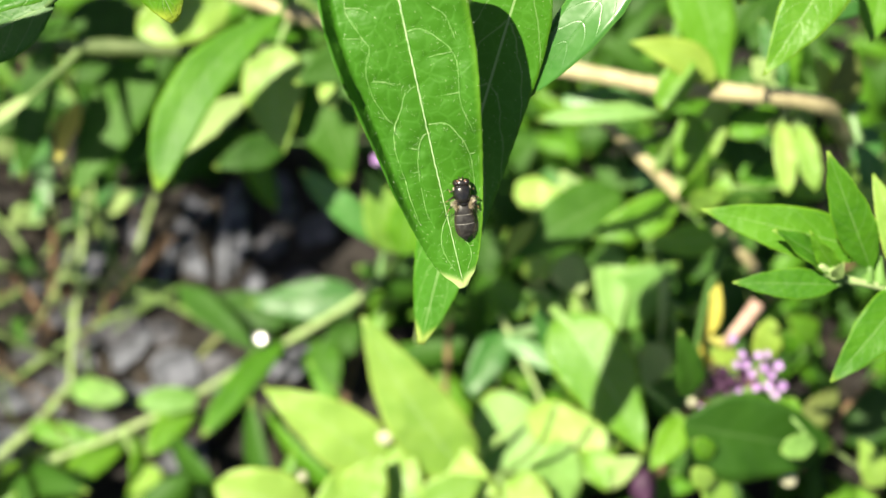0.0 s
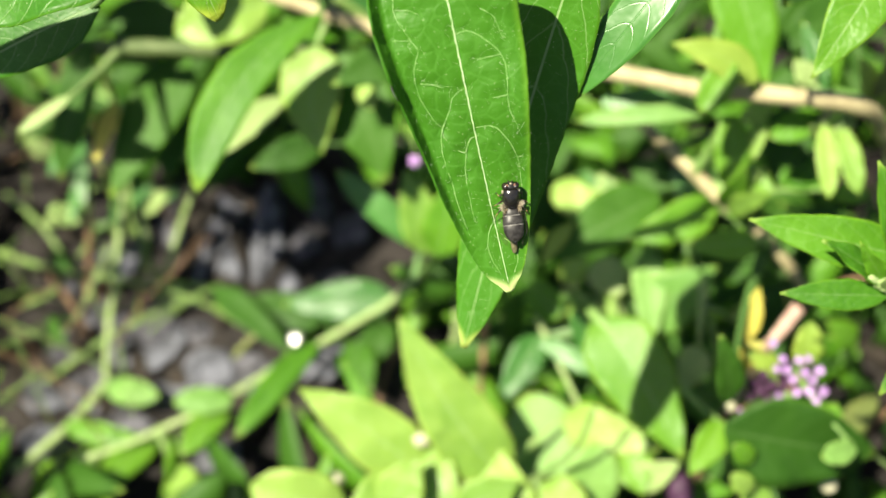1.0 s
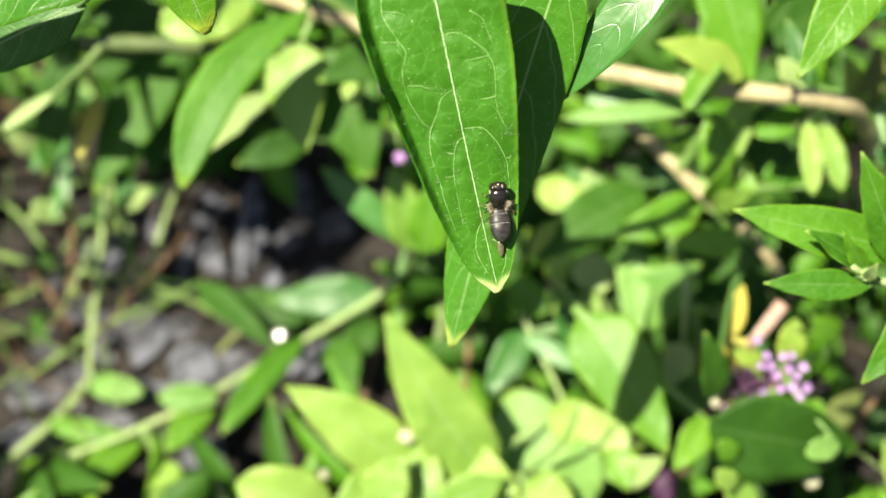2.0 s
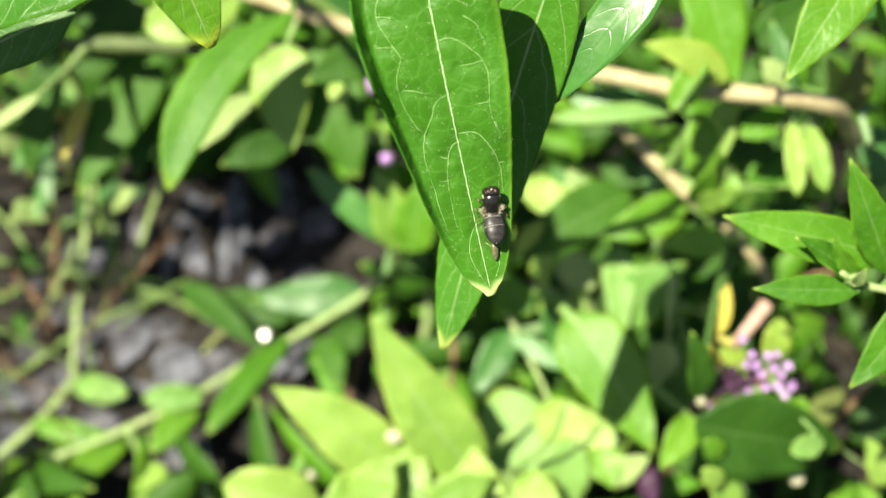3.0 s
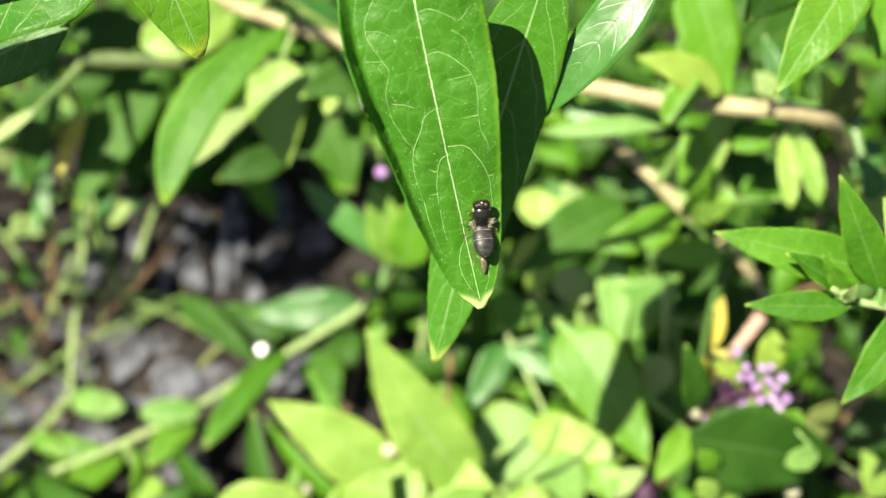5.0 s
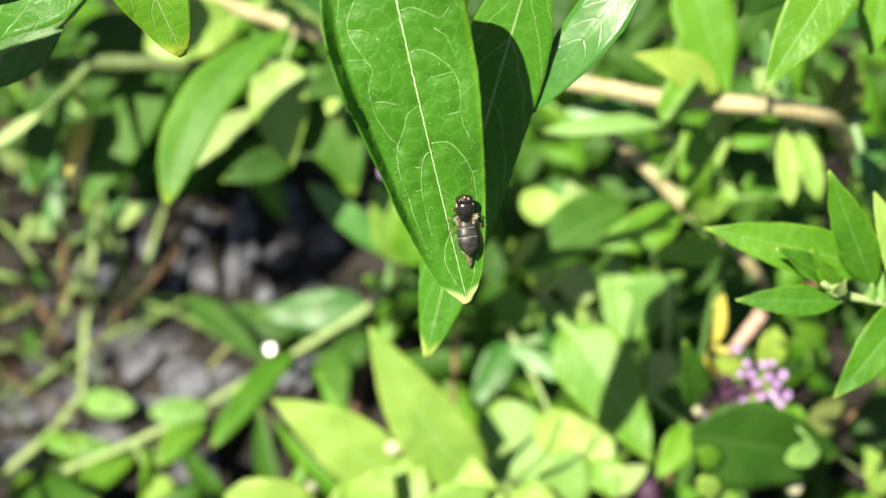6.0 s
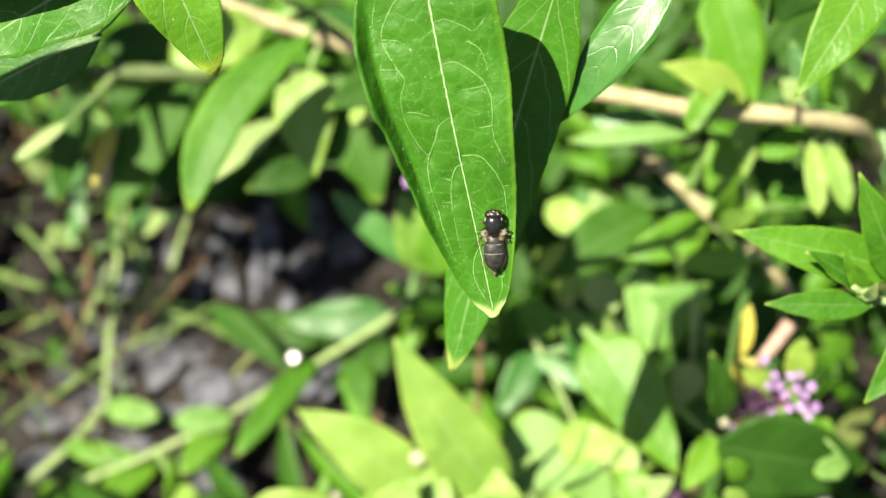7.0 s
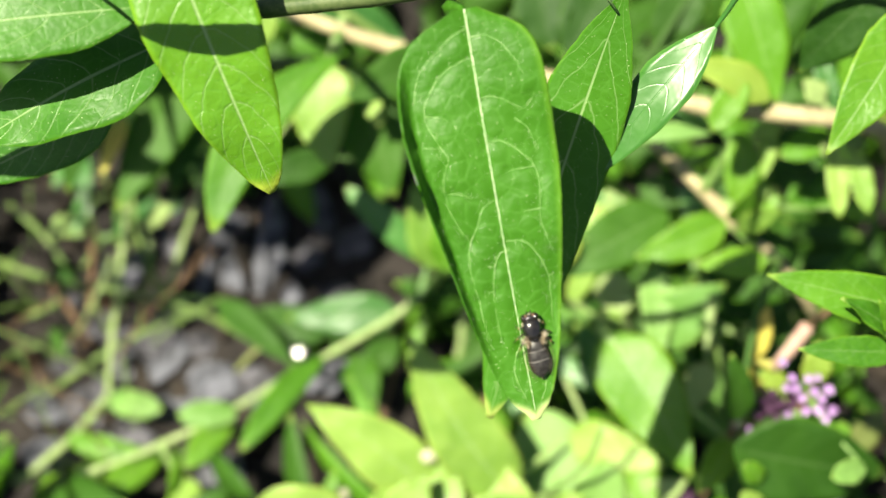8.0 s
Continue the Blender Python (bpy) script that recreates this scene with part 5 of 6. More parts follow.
rib(main_leaf, [(0.045, 0.020), (0.062, 0.330), (0.125, 0.700), (0.200, 0.800)], 0.046, 0.018)
rib(main_leaf, [(0.068, -0.020), (0.066, -0.250), (0.085, -0.450), (0.130, -0.600), (0.170, -0.680)], 0.046, 0.018)
rib(main_leaf, [(0.212, -0.020), (0.210, -0.200), (0.235, -0.450), (0.250, -0.580), (0.222, -0.800)], 0.046, 0.018)
rib(main_leaf, [(0.300, 0.780), (0.310, 0.550)], 0.046, 0.018)
rib(main_leaf, [(0.270, -0.450), (0.300, -0.620), (0.360, -0.700)], 0.046, 0.018)


# ---- the insect ----
CHITIN = plain_material("black_bronze_chitin", (0.006, 0.006, 0.007), (0.022, 0.019, 0.017), 1500, 0.22, 0.25, depth=0.00005, sheen=0.8)
BELLY = plain_material("dull_dark_grey_chitin", (0.017, 0.015, 0.015), (0.048, 0.045, 0.043), 1800, 0.42, 0.3, depth=0.00005)
BAND = plain_material("dusty_grey_band", (0.08, 0.076, 0.072), (0.22, 0.21, 0.20), 2500, 0.6, 0.3, depth=0.00005)
EYE = plain_material("dark_red_eye", (0.008, 0.005, 0.004), (0.022, 0.012, 0.009), 4000, 0.18, 0.3, depth=0.00003, sheen=0.9)
HAIR = plain_material("pale_yellow_down", (0.28, 0.24, 0.17), (0.50, 0.44, 0.33), 2500, 0.8, 0.5, depth=0.00006)
LEG = plain_material("dark_leg", (0.012, 0.010, 0.008), (0.05, 0.04, 0.025), 2500, 0.35, 0.2, depth=0.00003)
KNEE = plain_material("yellow_knee", (0.12, 0.09, 0.03), (0.34, 0.26, 0.10), 2500, 0.45, 0.2, depth=0.00003)


def wing_material():
    m, n, l, p = nodes_of("smoky_wing_membrane")
    p.inputs["Base Color"].default_value = (0.16, 0.14, 0.12, 1)
    p.inputs["Roughness"].default_value = 0.25
    clear = n.new("ShaderNodeBsdfTransparent")
    clear.inputs[0].default_value = (0.95, 0.93, 0.89, 1)
    veins = ramp(n, l, noise_of(n, l, 1300, 2), 0.45, 0.6)
    mix = n.new("ShaderNodeMixShader")
    l.new(calc(n, l, "ADD", 0.025, calc(n, l, "MULTIPLY", veins, 0.06)), mix.inputs[0])
    l.new(clear.outputs[0], mix.inputs[1])
    l.new(p.outputs[0], mix.inputs[2])
    l.new(mix.outputs[0], n["Material Output"].inputs[0])
    return m


RIM = plain_material("red_brown_eye_margin", (0.10, 0.045, 0.03), (0.30, 0.16, 0.11), 3000, 0.3, 0.2, depth=0.00003)
TAIL = plain_material("brown_wing_tip", (0.06, 0.055, 0.03), (0.20, 0.18, 0.10), 1800, 0.3, 0.3, depth=0.00004)
WING = wing_material()
hoverfly = tagged(new("hoverfly"), "small black hoverfly with grey-banded abdomen resting on leaf", "insect")
hoverfly.empty_display_size = 0.004


def fly_part(name, verts, faces, material, parent=None, label=""):
    """A part of the insect; verts in mm in its own axes: x right, y to the head, z up."""
    me = bpy.data.meshes.new(name)
    me.from_pydata([(v[0] * 0.00106, v[1] * 0.00104 - 0.00020, v[2] * 0.00100) for v in verts], [], faces)
    me.polygons.foreach_set("use_smooth", [True] * len(me.polygons))
    me.materials.append(material)
    ob = new(name, me)
    ob.parent = parent or hoverfly
    if label:
        ob["label"] = label
    return ob


def turned_body(name, outline, material, parent=None, flat=1.0, sides=18, label="", bend=0.0):
    """A body of round cross-section: outline holds (y, half-width, height of its middle)."""
    verts, faces = [], []
    for y, r, z in outline:
        for k in range(sides):
            w = 2 * math.pi * k / sides
            verts.append((r * math.cos(w) + bend * y, y, z + r * flat * math.sin(w)))
    n = len(outline)
    for i in range(n - 1):
        for k in range(sides):
            k2 = (k + 1) % sides
            faces.append((i * sides + k, i * sides + k2, (i + 1) * sides + k2, (i + 1) * sides + k))
    faces.append(tuple(reversed(range(sides))))
    faces.append(tuple((n - 1) * sides + k for k in range(sides)))
    return fly_part(name, verts, faces, material, parent, label)


def ball(name, at, size, material, parent=None, label="", rings=10, sides=16):
    verts, faces = [], []
    for i in range(rings + 1):
        th = math.pi * i / rings
        for k in range(sides):
            ph = 2 * math.pi * k / sides
            verts.append((at[0] + size[0] * math.sin(th) * math.cos(ph), at[1] + size[1] * math.sin(th) * math.sin(ph), at[2] + size[2] * math.cos(th)))
    for i in range(rings):
        for k in range(sides):
            k2 = (k + 1) % sides
            faces.append((i * sides + k, (i + 1) * sides + k, (i + 1) * sides + k2, i * sides + k2))
    return fly_part(name, verts, faces, material, parent, label)


def limb(name, path, radii, material, parent=None, label=""):
    verts, faces = [], []
    tube_into(verts, faces, path, radii, 7)
    return fly_part(name, verts, faces, material, parent, label)


def build_hoverfly():
    """Returns the parts that rise and sink as the insect breathes: fore body, hind body and the tip of the folded wings."""
    thorax = turned_body("thorax", [(1.95, 0.45, 0.12), (1.85, 0.82, 0.12), (1.5, 1.08, 0.14), (0.9, 1.16, 0.18), (0.3, 1.12, 0.2), (-0.2, 1.02, 0.2), (-0.5, 0.88, 0.15), (-0.7, 0.6, 0.1)], CHITIN, flat=0.85, label="glossy black thorax")
    ball("scutellum", (0, -0.5, 0.66), (0.5, 0.36, 0.28), CHITIN, thorax)
    for s in (-1, 1):
        ball("side_tuft", (s * 1.02, 1.45, 0.2), (0.13, 0.26, 0.3), HAIR, thorax)
        tuft("shoulder_tuft", (s * 0.9, -0.3, 0.5), 0.56, 70, thorax, s)
        tuft("waist_tuft", (s * 0.72, -1.0, 0.45), 0.46, 54, thorax, s)
    ball("haltere", (1.5, -0.35, 0.25), (0.2, 0.16, 0.14), BAND, thorax, "pale haltere")
    head = ball("head", (0, 2.1, 0.05), (1.04, 0.6, 0.8), CHITIN, label="black head")
    for s in (-1, 1):
        ball("eye", (s * 0.62, 2.14, 0.15), (0.50, 0.52, 0.72), EYE, head, "dark brown eye")
        ball("eye_rim", (s * 0.44, 2.42, 0.62), (0.16, 0.2, 0.12), RIM, head, "reddish brown eye margin")
        limb("antenna", [(s * 0.15, 2.7, 0.25), (s * 0.22, 2.85, 0.3), (s * 0.3, 2.95, 0.22)], [0.07, 0.09, 0.05], LEG, head)
    ball("face", (0, 2.56, 0.4), (0.16, 0.12, 0.16), HAIR, head)
    abdomen = turned_body("abdomen", [(-0.5, 0.62, 0.08), (-0.8, 0.84, 0.1), (-1.3, 1.06, 0.12), (-1.9, 1.20, 0.12), (-1.95, 1.16, 0.12), (-2.05, 1.21, 0.12), (-2.7, 1.31, 0.1), (-3.1, 1.33, 0.08), (-3.16, 1.28, 0.08), (-3.26, 1.33, 0.08),
                                      (-3.9, 1.28, 0.02), (-4.4, 1.13, -0.05), (-4.46, 1.09, -0.06), (-4.54, 1.10, -0.07), (-5.0, 0.80, -0.15), (-5.3, 0.46, -0.22), (-5.45, 0.16, -0.28)], BELLY, flat=0.62, sides=24, label="dark grey abdomen with pale bands")
    for y, r, z in ((-1.97, 1.18, 0.125), (-3.18, 1.31, 0.085)):
        turned_body("band", [(y + 0.09, r - 0.02, z), (y + 0.04, r + 0.014, z), (y - 0.04, r + 0.014, z), (y - 0.09, r - 0.02, z)], BAND, abdomen, 0.62, 24)
    ball("anal_plate", (0, -5.3, -0.06), (0.26, 0.2, 0.16), CHITIN, abdomen)
    tail = turned_body("wing_tip", [(-4.9, 0.42, -0.3), (-5.6, 0.46, -0.32), (-6.2, 0.42, -0.42), (-6.8, 0.34, -0.52), (-7.15, 0.2, -0.58), (-7.25, 0.05, -0.6)], TAIL, None, 0.5, 12, "brownish folded wing tip")
    for s in (-1, 1):
        verts, faces = [], []
        rows, cols = 14, 5
        for layer in (0.0, -0.015):
            for i in range(rows + 1):
                a = i / rows
                half = 0.62 * (math.sin(math.pi * min(1, a * 0.9 + 0.08)) ** 0.6)
                mid = s * (0.85 + 0.62 * math.sin(a * 2.2)) - s * 0.3 * a
                for j in range(cols + 1):
                    b = j / cols * 2 - 1
                    verts.append((mid + half * b, 0.1 - 5.6 * a, 0.8 - 0.35 * a + 0.08 * math.sin(a * 9 + b * 2) - 0.34 * max(0, s * b) + layer))
        n, k = cols + 1, (rows + 1) * (cols + 1)
        for i in range(rows):
            for j in range(cols):
                c = i * n + j
                faces.append((c, c + 1, c + n + 1, c + n))
                faces.append((k + c, k + c + n, k + c + n + 1, k + c + 1))
        wing = fly_part("wing", verts, faces, WING, label="smoky translucent wing")
        for y0, knee, foot in ((1.2, (s * 1.45, 1.0, -0.1), (s * 1.6, 1.3, -0.95)), (0.4, (s * 1.9, 0.0, 0.25), (s * 2.3, -0.5, -0.9)), (-0.2, (s * 1.8, -1.1, 0.3), (s * 2.25, -2.2, -0.9))):
            hip = (s * 0.8, y0, -0.45)
            leg = limb("leg", [hip, tuple((p + q) / 2 + (0.12 if i == 2 else 0) for i, (p, q) in enumerate(zip(hip, knee))), knee], [0.12, 0.13, 0.08], LEG)
            shin = tuple((p * 0.45 + q * 0.55) for p, q in zip(knee, foot))
            limb("shin", [knee, shin], [0.08, 0.07], KNEE, leg, "yellow shin")
            limb("foot", [shin, foot, (foot[0] + s * 0.2, foot[1] - 0.2, foot[2] - 0.02)], [0.05, 0.04, 0.03], LEG, leg)
    return thorax, head, abdomen, tail


def tuft(name, at, size, count, parent, side):
    """A tuft of fine pale hairs."""
    rng = random.Random(int(at[1] * 100) + count * side)
    verts, faces = [], []
    for _ in range(count):
        a, h = rng.uniform(0, 6.3), rng.uniform(-0.4, 1)
        d = np.array((math.cos(a) * math.sqrt(1 - h * h) + 0.5 * side, math.sin(a) * math.sqrt(1 - h * h), h))
        root = np.array(at) + d * size * 0.25
        tube_into(verts, faces, [root, root + d * size * rng.uniform(0.5, 0.9)], [0.05, 0.012], 4)
    return fly_part(name, verts, faces, HAIR, parent)


fore_body, head_part, hind_body, wing_end = build_hoverfly()


# ---- ground ----
def ground_height(x, y):
    near = math.exp(-(x * x + (y - 0.05) ** 2) / 0.3)
    return (0.012 * noise.noise(Vector((x * 14, y * 14, 1.0))) + 0.005 * noise.noise(Vector((x * 60, y * 60, 3.0)))) * near - 0.004


def build_ground():
    steps = [i * 0.008 for i in range(0, 45)]
    while steps[-1] < 120:
        steps.append(steps[-1] * 1.28 + 0.004)
    axis = [-v for v in reversed(steps[1:])] + steps
    n = len(axis)
    verts = [(x, y + 0.05, ground_height(x, y + 0.05)) for y in axis for x in axis]
    faces = [(j * n + i, j * n + i + 1, (j + 1) * n + i + 1, (j + 1) * n + i) for j in range(n - 1) for i in range(n - 1)]
    tagged(mesh_object("ground", verts, faces, SOIL, None, (0, 0, 0)), "dark bare soil under the plants", "soil", kind="structure")


def stone(at, size, turn, seed, material=None):
    """An angular grey stone sunk a little into the soil."""
    bm = bmesh.new()
    bmesh.ops.create_icosphere(bm, subdivisions=4, radius=1)
    rng = random.Random(seed + 40)
    cuts = [(Vector((rng.gauss(0, 1), rng.gauss(0, 1), rng.gauss(0, 1))).normalized(), rng.uniform(0.34, 0.66)) for _ in range(12)]
    for v in bm.verts:
        for way, d in cuts:
            over = v.co.dot(way) - d
            if over > 0:
                v.co -= way * over
        v.co *= 1 + 0.10 * noise.noise(v.co * 3.1 + Vector((seed, 0, 0))) + 0.05 * noise.noise(v.co * 8.0 + Vector((0, seed, 0)))
        v.co = Vector((v.co.x * size[0], v.co.y * size[1], v.co.z * size[2]))
    me = bpy.data.meshes.new("stone")
    bm.to_mesh(me)
    bm.free()
    me.materials.append(material or ROCK)
    ob = new("stone", me)
    ob.location = (at[0], at[1], ground_height(*at) + size[2] * 0.4)
    ob.rotation_euler = (radians(rng.uniform(-12, 12)), radians(rng.uniform(-12, 12)), radians(turn))
    return tagged(ob, "angular grey stone half sunk in dark soil", "stone", "stones on the soil")


build_ground()
stone((-0.1051, 0.1131), (0.0101, 0.0091, 0.0043), -14, 0)
stone((-0.1010, 0.1014), (0.0108, 0.0126, 0.0052), 8, 1, LIT_ROCK)
stone((-0.0910, 0.1089), (0.0101, 0.0075, 0.0037), 20, 2)
stone((-0.1134, 0.1026), (0.0081, 0.0105, 0.0043), -6, 3, LIT_ROCK)
stone((-0.1257, 0.0905), (0.0113, 0.0112, 0.0049), 0, 4)
stone((-0.1339, 0.0861), (0.0097, 0.0101, 0.0046), -14, 5, LIT_ROCK)
stone((-0.1341, 0.1064), (0.0088, 0.0075, 0.0037), 8, 6)
stone((-0.1204, 0.1355), (0.0134, 0.0101, 0.0046), 20, 7, LIT_ROCK)
stone((-0.1362, 0.1301), (0.0084, 0.0070, 0.0036), -6, 8)
stone((-0.0908, 0.1360), (0.0031, 0.0157, 0.0031), -16, 9, LIT_ROCK)
stone((-0.0744, 0.1442), (0.0036, 0.0220, 0.0034), 4, 10, LIT_ROCK)
stone((-0.0849, 0.1527), (0.0079, 0.0121, 0.0041), 8, 11, LIT_ROCK)
stone((-0.0628, 0.1328), (0.0083, 0.0060, 0.0043), -16, 12, LIT_ROCK)
stone((-0.0490, 0.1332), (0.0105, 0.0055, 0.0031), -6, 13)
stone((-0.0496, 0.0989), (0.0113, 0.0088, 0.0041), 0, 14, LIT_ROCK)
stone((-0.1262, 0.1189), (0.0096, 0.0077, 0.0038), -14, 15)
stone((-0.0850, 0.0973), (0.0147, 0.0104, 0.0047), 8, 16, LIT_ROCK)
stone((-0.0703, 0.0933), (0.0126, 0.0088, 0.0041), 20, 17)
stone((-0.0694, 0.1470), (0.0064, 0.0160, 0.0036), -6, 18, LIT_ROCK)
stone((-0.0981, 0.1211), (0.0125, 0.0070, 0.0036), 0, 19)
stone((-0.1307, 0.0734), (0.0129, 0.0108, 0.0048), -14, 20, LIT_ROCK)
stone((-0.1094, 0.0792), (0.0130, 0.0094, 0.0044), 8, 21)
stone((-0.0770, 0.0678), (0.0142, 0.0121, 0.0053), 20, 22, LIT_ROCK)
stone((-0.0602, 0.1517), (0.0079, 0.0096, 0.0041), -6, 23)
stone((-0.0817, 0.1378), (0.0049, 0.0173, 0.0031), 0, 24, LIT_ROCK)
stone((-0.1195, 0.0969), (0.0087, 0.0074, 0.0037), -14, 25)
stone((-0.0935, 0.0889), (0.0131, 0.0088, 0.0041), 8, 26, LIT_ROCK)
stone((-0.0880, 0.1560), (0.0062, 0.0190, 0.0075), -10, 31, LIT_ROCK)
stone((-0.0720, 0.1620), (0.0058, 0.0170, 0.0070), 6, 32, LIT_ROCK)
stone((-0.1030, 0.1490), (0.0066, 0.0150, 0.0060), -4, 33)
stone((-0.0560, 0.1640), (0.0070, 0.0140, 0.0060), 10, 34)
stone((-0.0420, 0.1560), (0.0080, 0.0110, 0.0050), -8, 35)
stone((-0.1080, 0.1130), (0.0150, 0.0120, 0.0062), 14, 36)


def undergrowth(name, count, material, seed, low, high, label, small=1.0, reach=330, clear=0):
    """Many small leaves low over the soil, away from the patch of stones."""
    rng = random.Random(seed)
    verts, faces, uvs = [], [], []
    for _ in range(count * 4):
        if count <= 0:
            break
        x, y = rng.uniform(-reach, reach), rng.uniform(-reach, reach) * 0.76
        h = rng.uniform(low, high)
        z = (h - 203 - 0.5736 * y) / 0.8192
        if -165 < x < -22 and -62 < y < 36 or rng.random() < (abs(x) + abs(y)) / (2.1 * reach) or max(abs(x), abs(y)) < clear or math.hypot(x, y / 0.76) > reach * (0.8 + 0.2 * rng.random()):
            continue
        count -= 1
        base = np.array((x, y, z))
        way = np.array((rng.gauss(0, 1), rng.gauss(0, 1), rng.gauss(0.1, 0.4)))
        way /= np.linalg.norm(way)
        length, width = rng.uniform(16, 42) * small, rng.uniform(6, 13) * small
        X, Y, Z, length = blade_frame(base, base + way * length, rng.uniform(-40, 40))
        rows, cols = 6, 1
        s = np.repeat(np.linspace(0, 1, rows + 1), 3)
        t = np.tile((-1, 0, 1), rows + 1)
        px, py, pz = blade_point(rng.choice((LANCE, BROAD, BLADE)), length, width, s, t, 0.08, 0, 0.15, 0, 0.5, x)
        top = base + np.outer(px, X) + np.outer(py, Y) + np.outer(pz, Z)
        k0, k = len(verts), len(top)
        verts.extend(top)
        verts.extend(top - np.outer(0.25 * (1 - 0.7 * np.abs(t)), Z))
        uvs.extend(list(zip(t, s)) * 2)
        for i in range(rows):
            for j in range(2):
                a = k0 + i * 3 + j
                faces.append((a, a + 1, a + 4, a + 3))
                faces.append((k + a, k + a + 3, k + a + 4, k + a + 1))
            a, b = k0 + i * 3, k0 + i * 3 + 2
            faces.append((a, a + 3, k + a + 3, k + a))
            faces.append((b, k + b, k + b + 3, b + 3))
        foot = base - np.array((0, 0.5736, 0.8192)) * h
        tube = []
        tube_into(tube, faces_tmp := [], [base + Y * 1.0, (base + foot) / 2 + np.array((rng.uniform(-6, 6), 0, 0)), foot], [0.5, 0.6, 0.7], 4)
        k1 = len(verts)
        verts.extend(tube)
        uvs.extend([(0.5, 0.1)] * len(tube))
        faces.extend(tuple(k1 + i for i in fc) for fc in faces_tmp)
    verts = (np.array(verts) @ ROT.T) * 0.001 + np.array(BANK.translation)
    tagged(mesh_object(name, verts.tolist(), faces, material, None, (0, 0, 0), uvs), label, "undergrowth", kind="stuff")


# Dark leaves stand for the shade in the gaps of the foliage
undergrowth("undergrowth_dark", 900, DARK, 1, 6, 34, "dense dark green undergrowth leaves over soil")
undergrowth("undergrowth_green", 420, GREEN, 2, 8, 36, "green undergrowth leaves over dark soil")
undergrowth("undergrowth_pale", 150, LIMEGREEN, 3, 12, 36, "scattered fresh green undergrowth leaves", 0.7)
undergrowth("undergrowth_far", 2600, GREEN, 4, 5, 130, "green undergrowth leaves round about", 2.0, 1500, 300)
undergrowth("undergrowth_far_dark", 2200, DARK, 7, 5, 90, "dark green undergrowth leaves round about", 2.2, 1500, 300)


def grass(name, count, material, seed, label, wide):
    """Thin arching blades and stems among the stones."""
    rng = random.Random(seed)
    verts, faces = [], []
    for _ in range(count):
        x, y = rng.uniform(-190, -100), rng.uniform(-75, 45)
        h0 = -203 - 0.5736 * y
        foot = np.array((x, y, h0 / 0.8192))
        up = np.array((0, 0.5736, 0.8192))
        lean = np.array((rng.gauss(0, 0.8), rng.gauss(0, 0.6), 0))
        tall = rng.uniform(14, 48)
        path = [foot + up * tall * q + lean * tall * q * q for q in np.linspace(0, 1, 6)]
        tube_into(verts, faces, path, [wide * (1 - 0.5 * q) * rng.uniform(0.8, 1.2) for q in np.linspace(0, 1, 6)], 5)
    verts = (np.array(verts) @ ROT.T) * 0.001 + np.array(BANK.translation)
    tagged(mesh_object(name, verts.tolist(), faces, material, None, (0, 0, 0)), label, "grass", kind="stuff")


grass("grass_tangle", 36, STEM, 5, "tangle of thin green stems among stones", 0.55)
grass("dry_grass", 40, BROWN, 6, "thin dry brown stalks among the stones", 0.4)


def litter():
    """Dark bits of bark and leaf mould over the soil."""
    rng = random.Random(9)
    verts, faces = [], []
    for _ in range(900):
        x, y = rng.uniform(-0.25, 0.25), rng.uniform(-0.16, 0.28)
        c = Vector((x, y, ground_height(x, y) + 0.002))
        turn = Euler((rng.uniform(-0.5, 0.5), rng.uniform(-0.5, 0.5), rng.uniform(0, 6.3))).to_matrix()
        a, b, h = rng.uniform(0.003, 0.011), rng.uniform(0.001, 0.004), rng.uniform(0.0006, 0.002)
        k = len(verts)
        for sx, sy, sz in ((-1, -0.6, -1), (1, -1, -1), (0.8, 1, -1), (-0.9, 0.7, -1), (-0.8, -0.5, 1), (0.9, -0.7, 1), (0.6, 0.8, 1), (-0.7, 0.6, 1)):
            verts.append(c + turn @ Vector((sx * a, sy * b, sz * h)))
        faces.extend([(k, k + 3, k + 2, k + 1), (k + 4, k + 5, k + 6, k + 7), (k, k + 1, k + 5, k + 4), (k + 1, k + 2, k + 6, k + 5), (k + 2, k + 3, k + 7, k + 6), (k + 3, k, k + 4, k + 7)])
    tagged(mesh_object("leaf_litter", [tuple(v) for v in verts], faces, MOULD, None, (0, 0, 0)), "dark bark bits and leaf mould on soil", "leaf litter", kind="stuff")


MOULD = plain_material("leaf_mould", (0.006, 0.0045, 0.003), (0.04, 0.03, 0.022), 90, 0.85, 0.8)
litter()


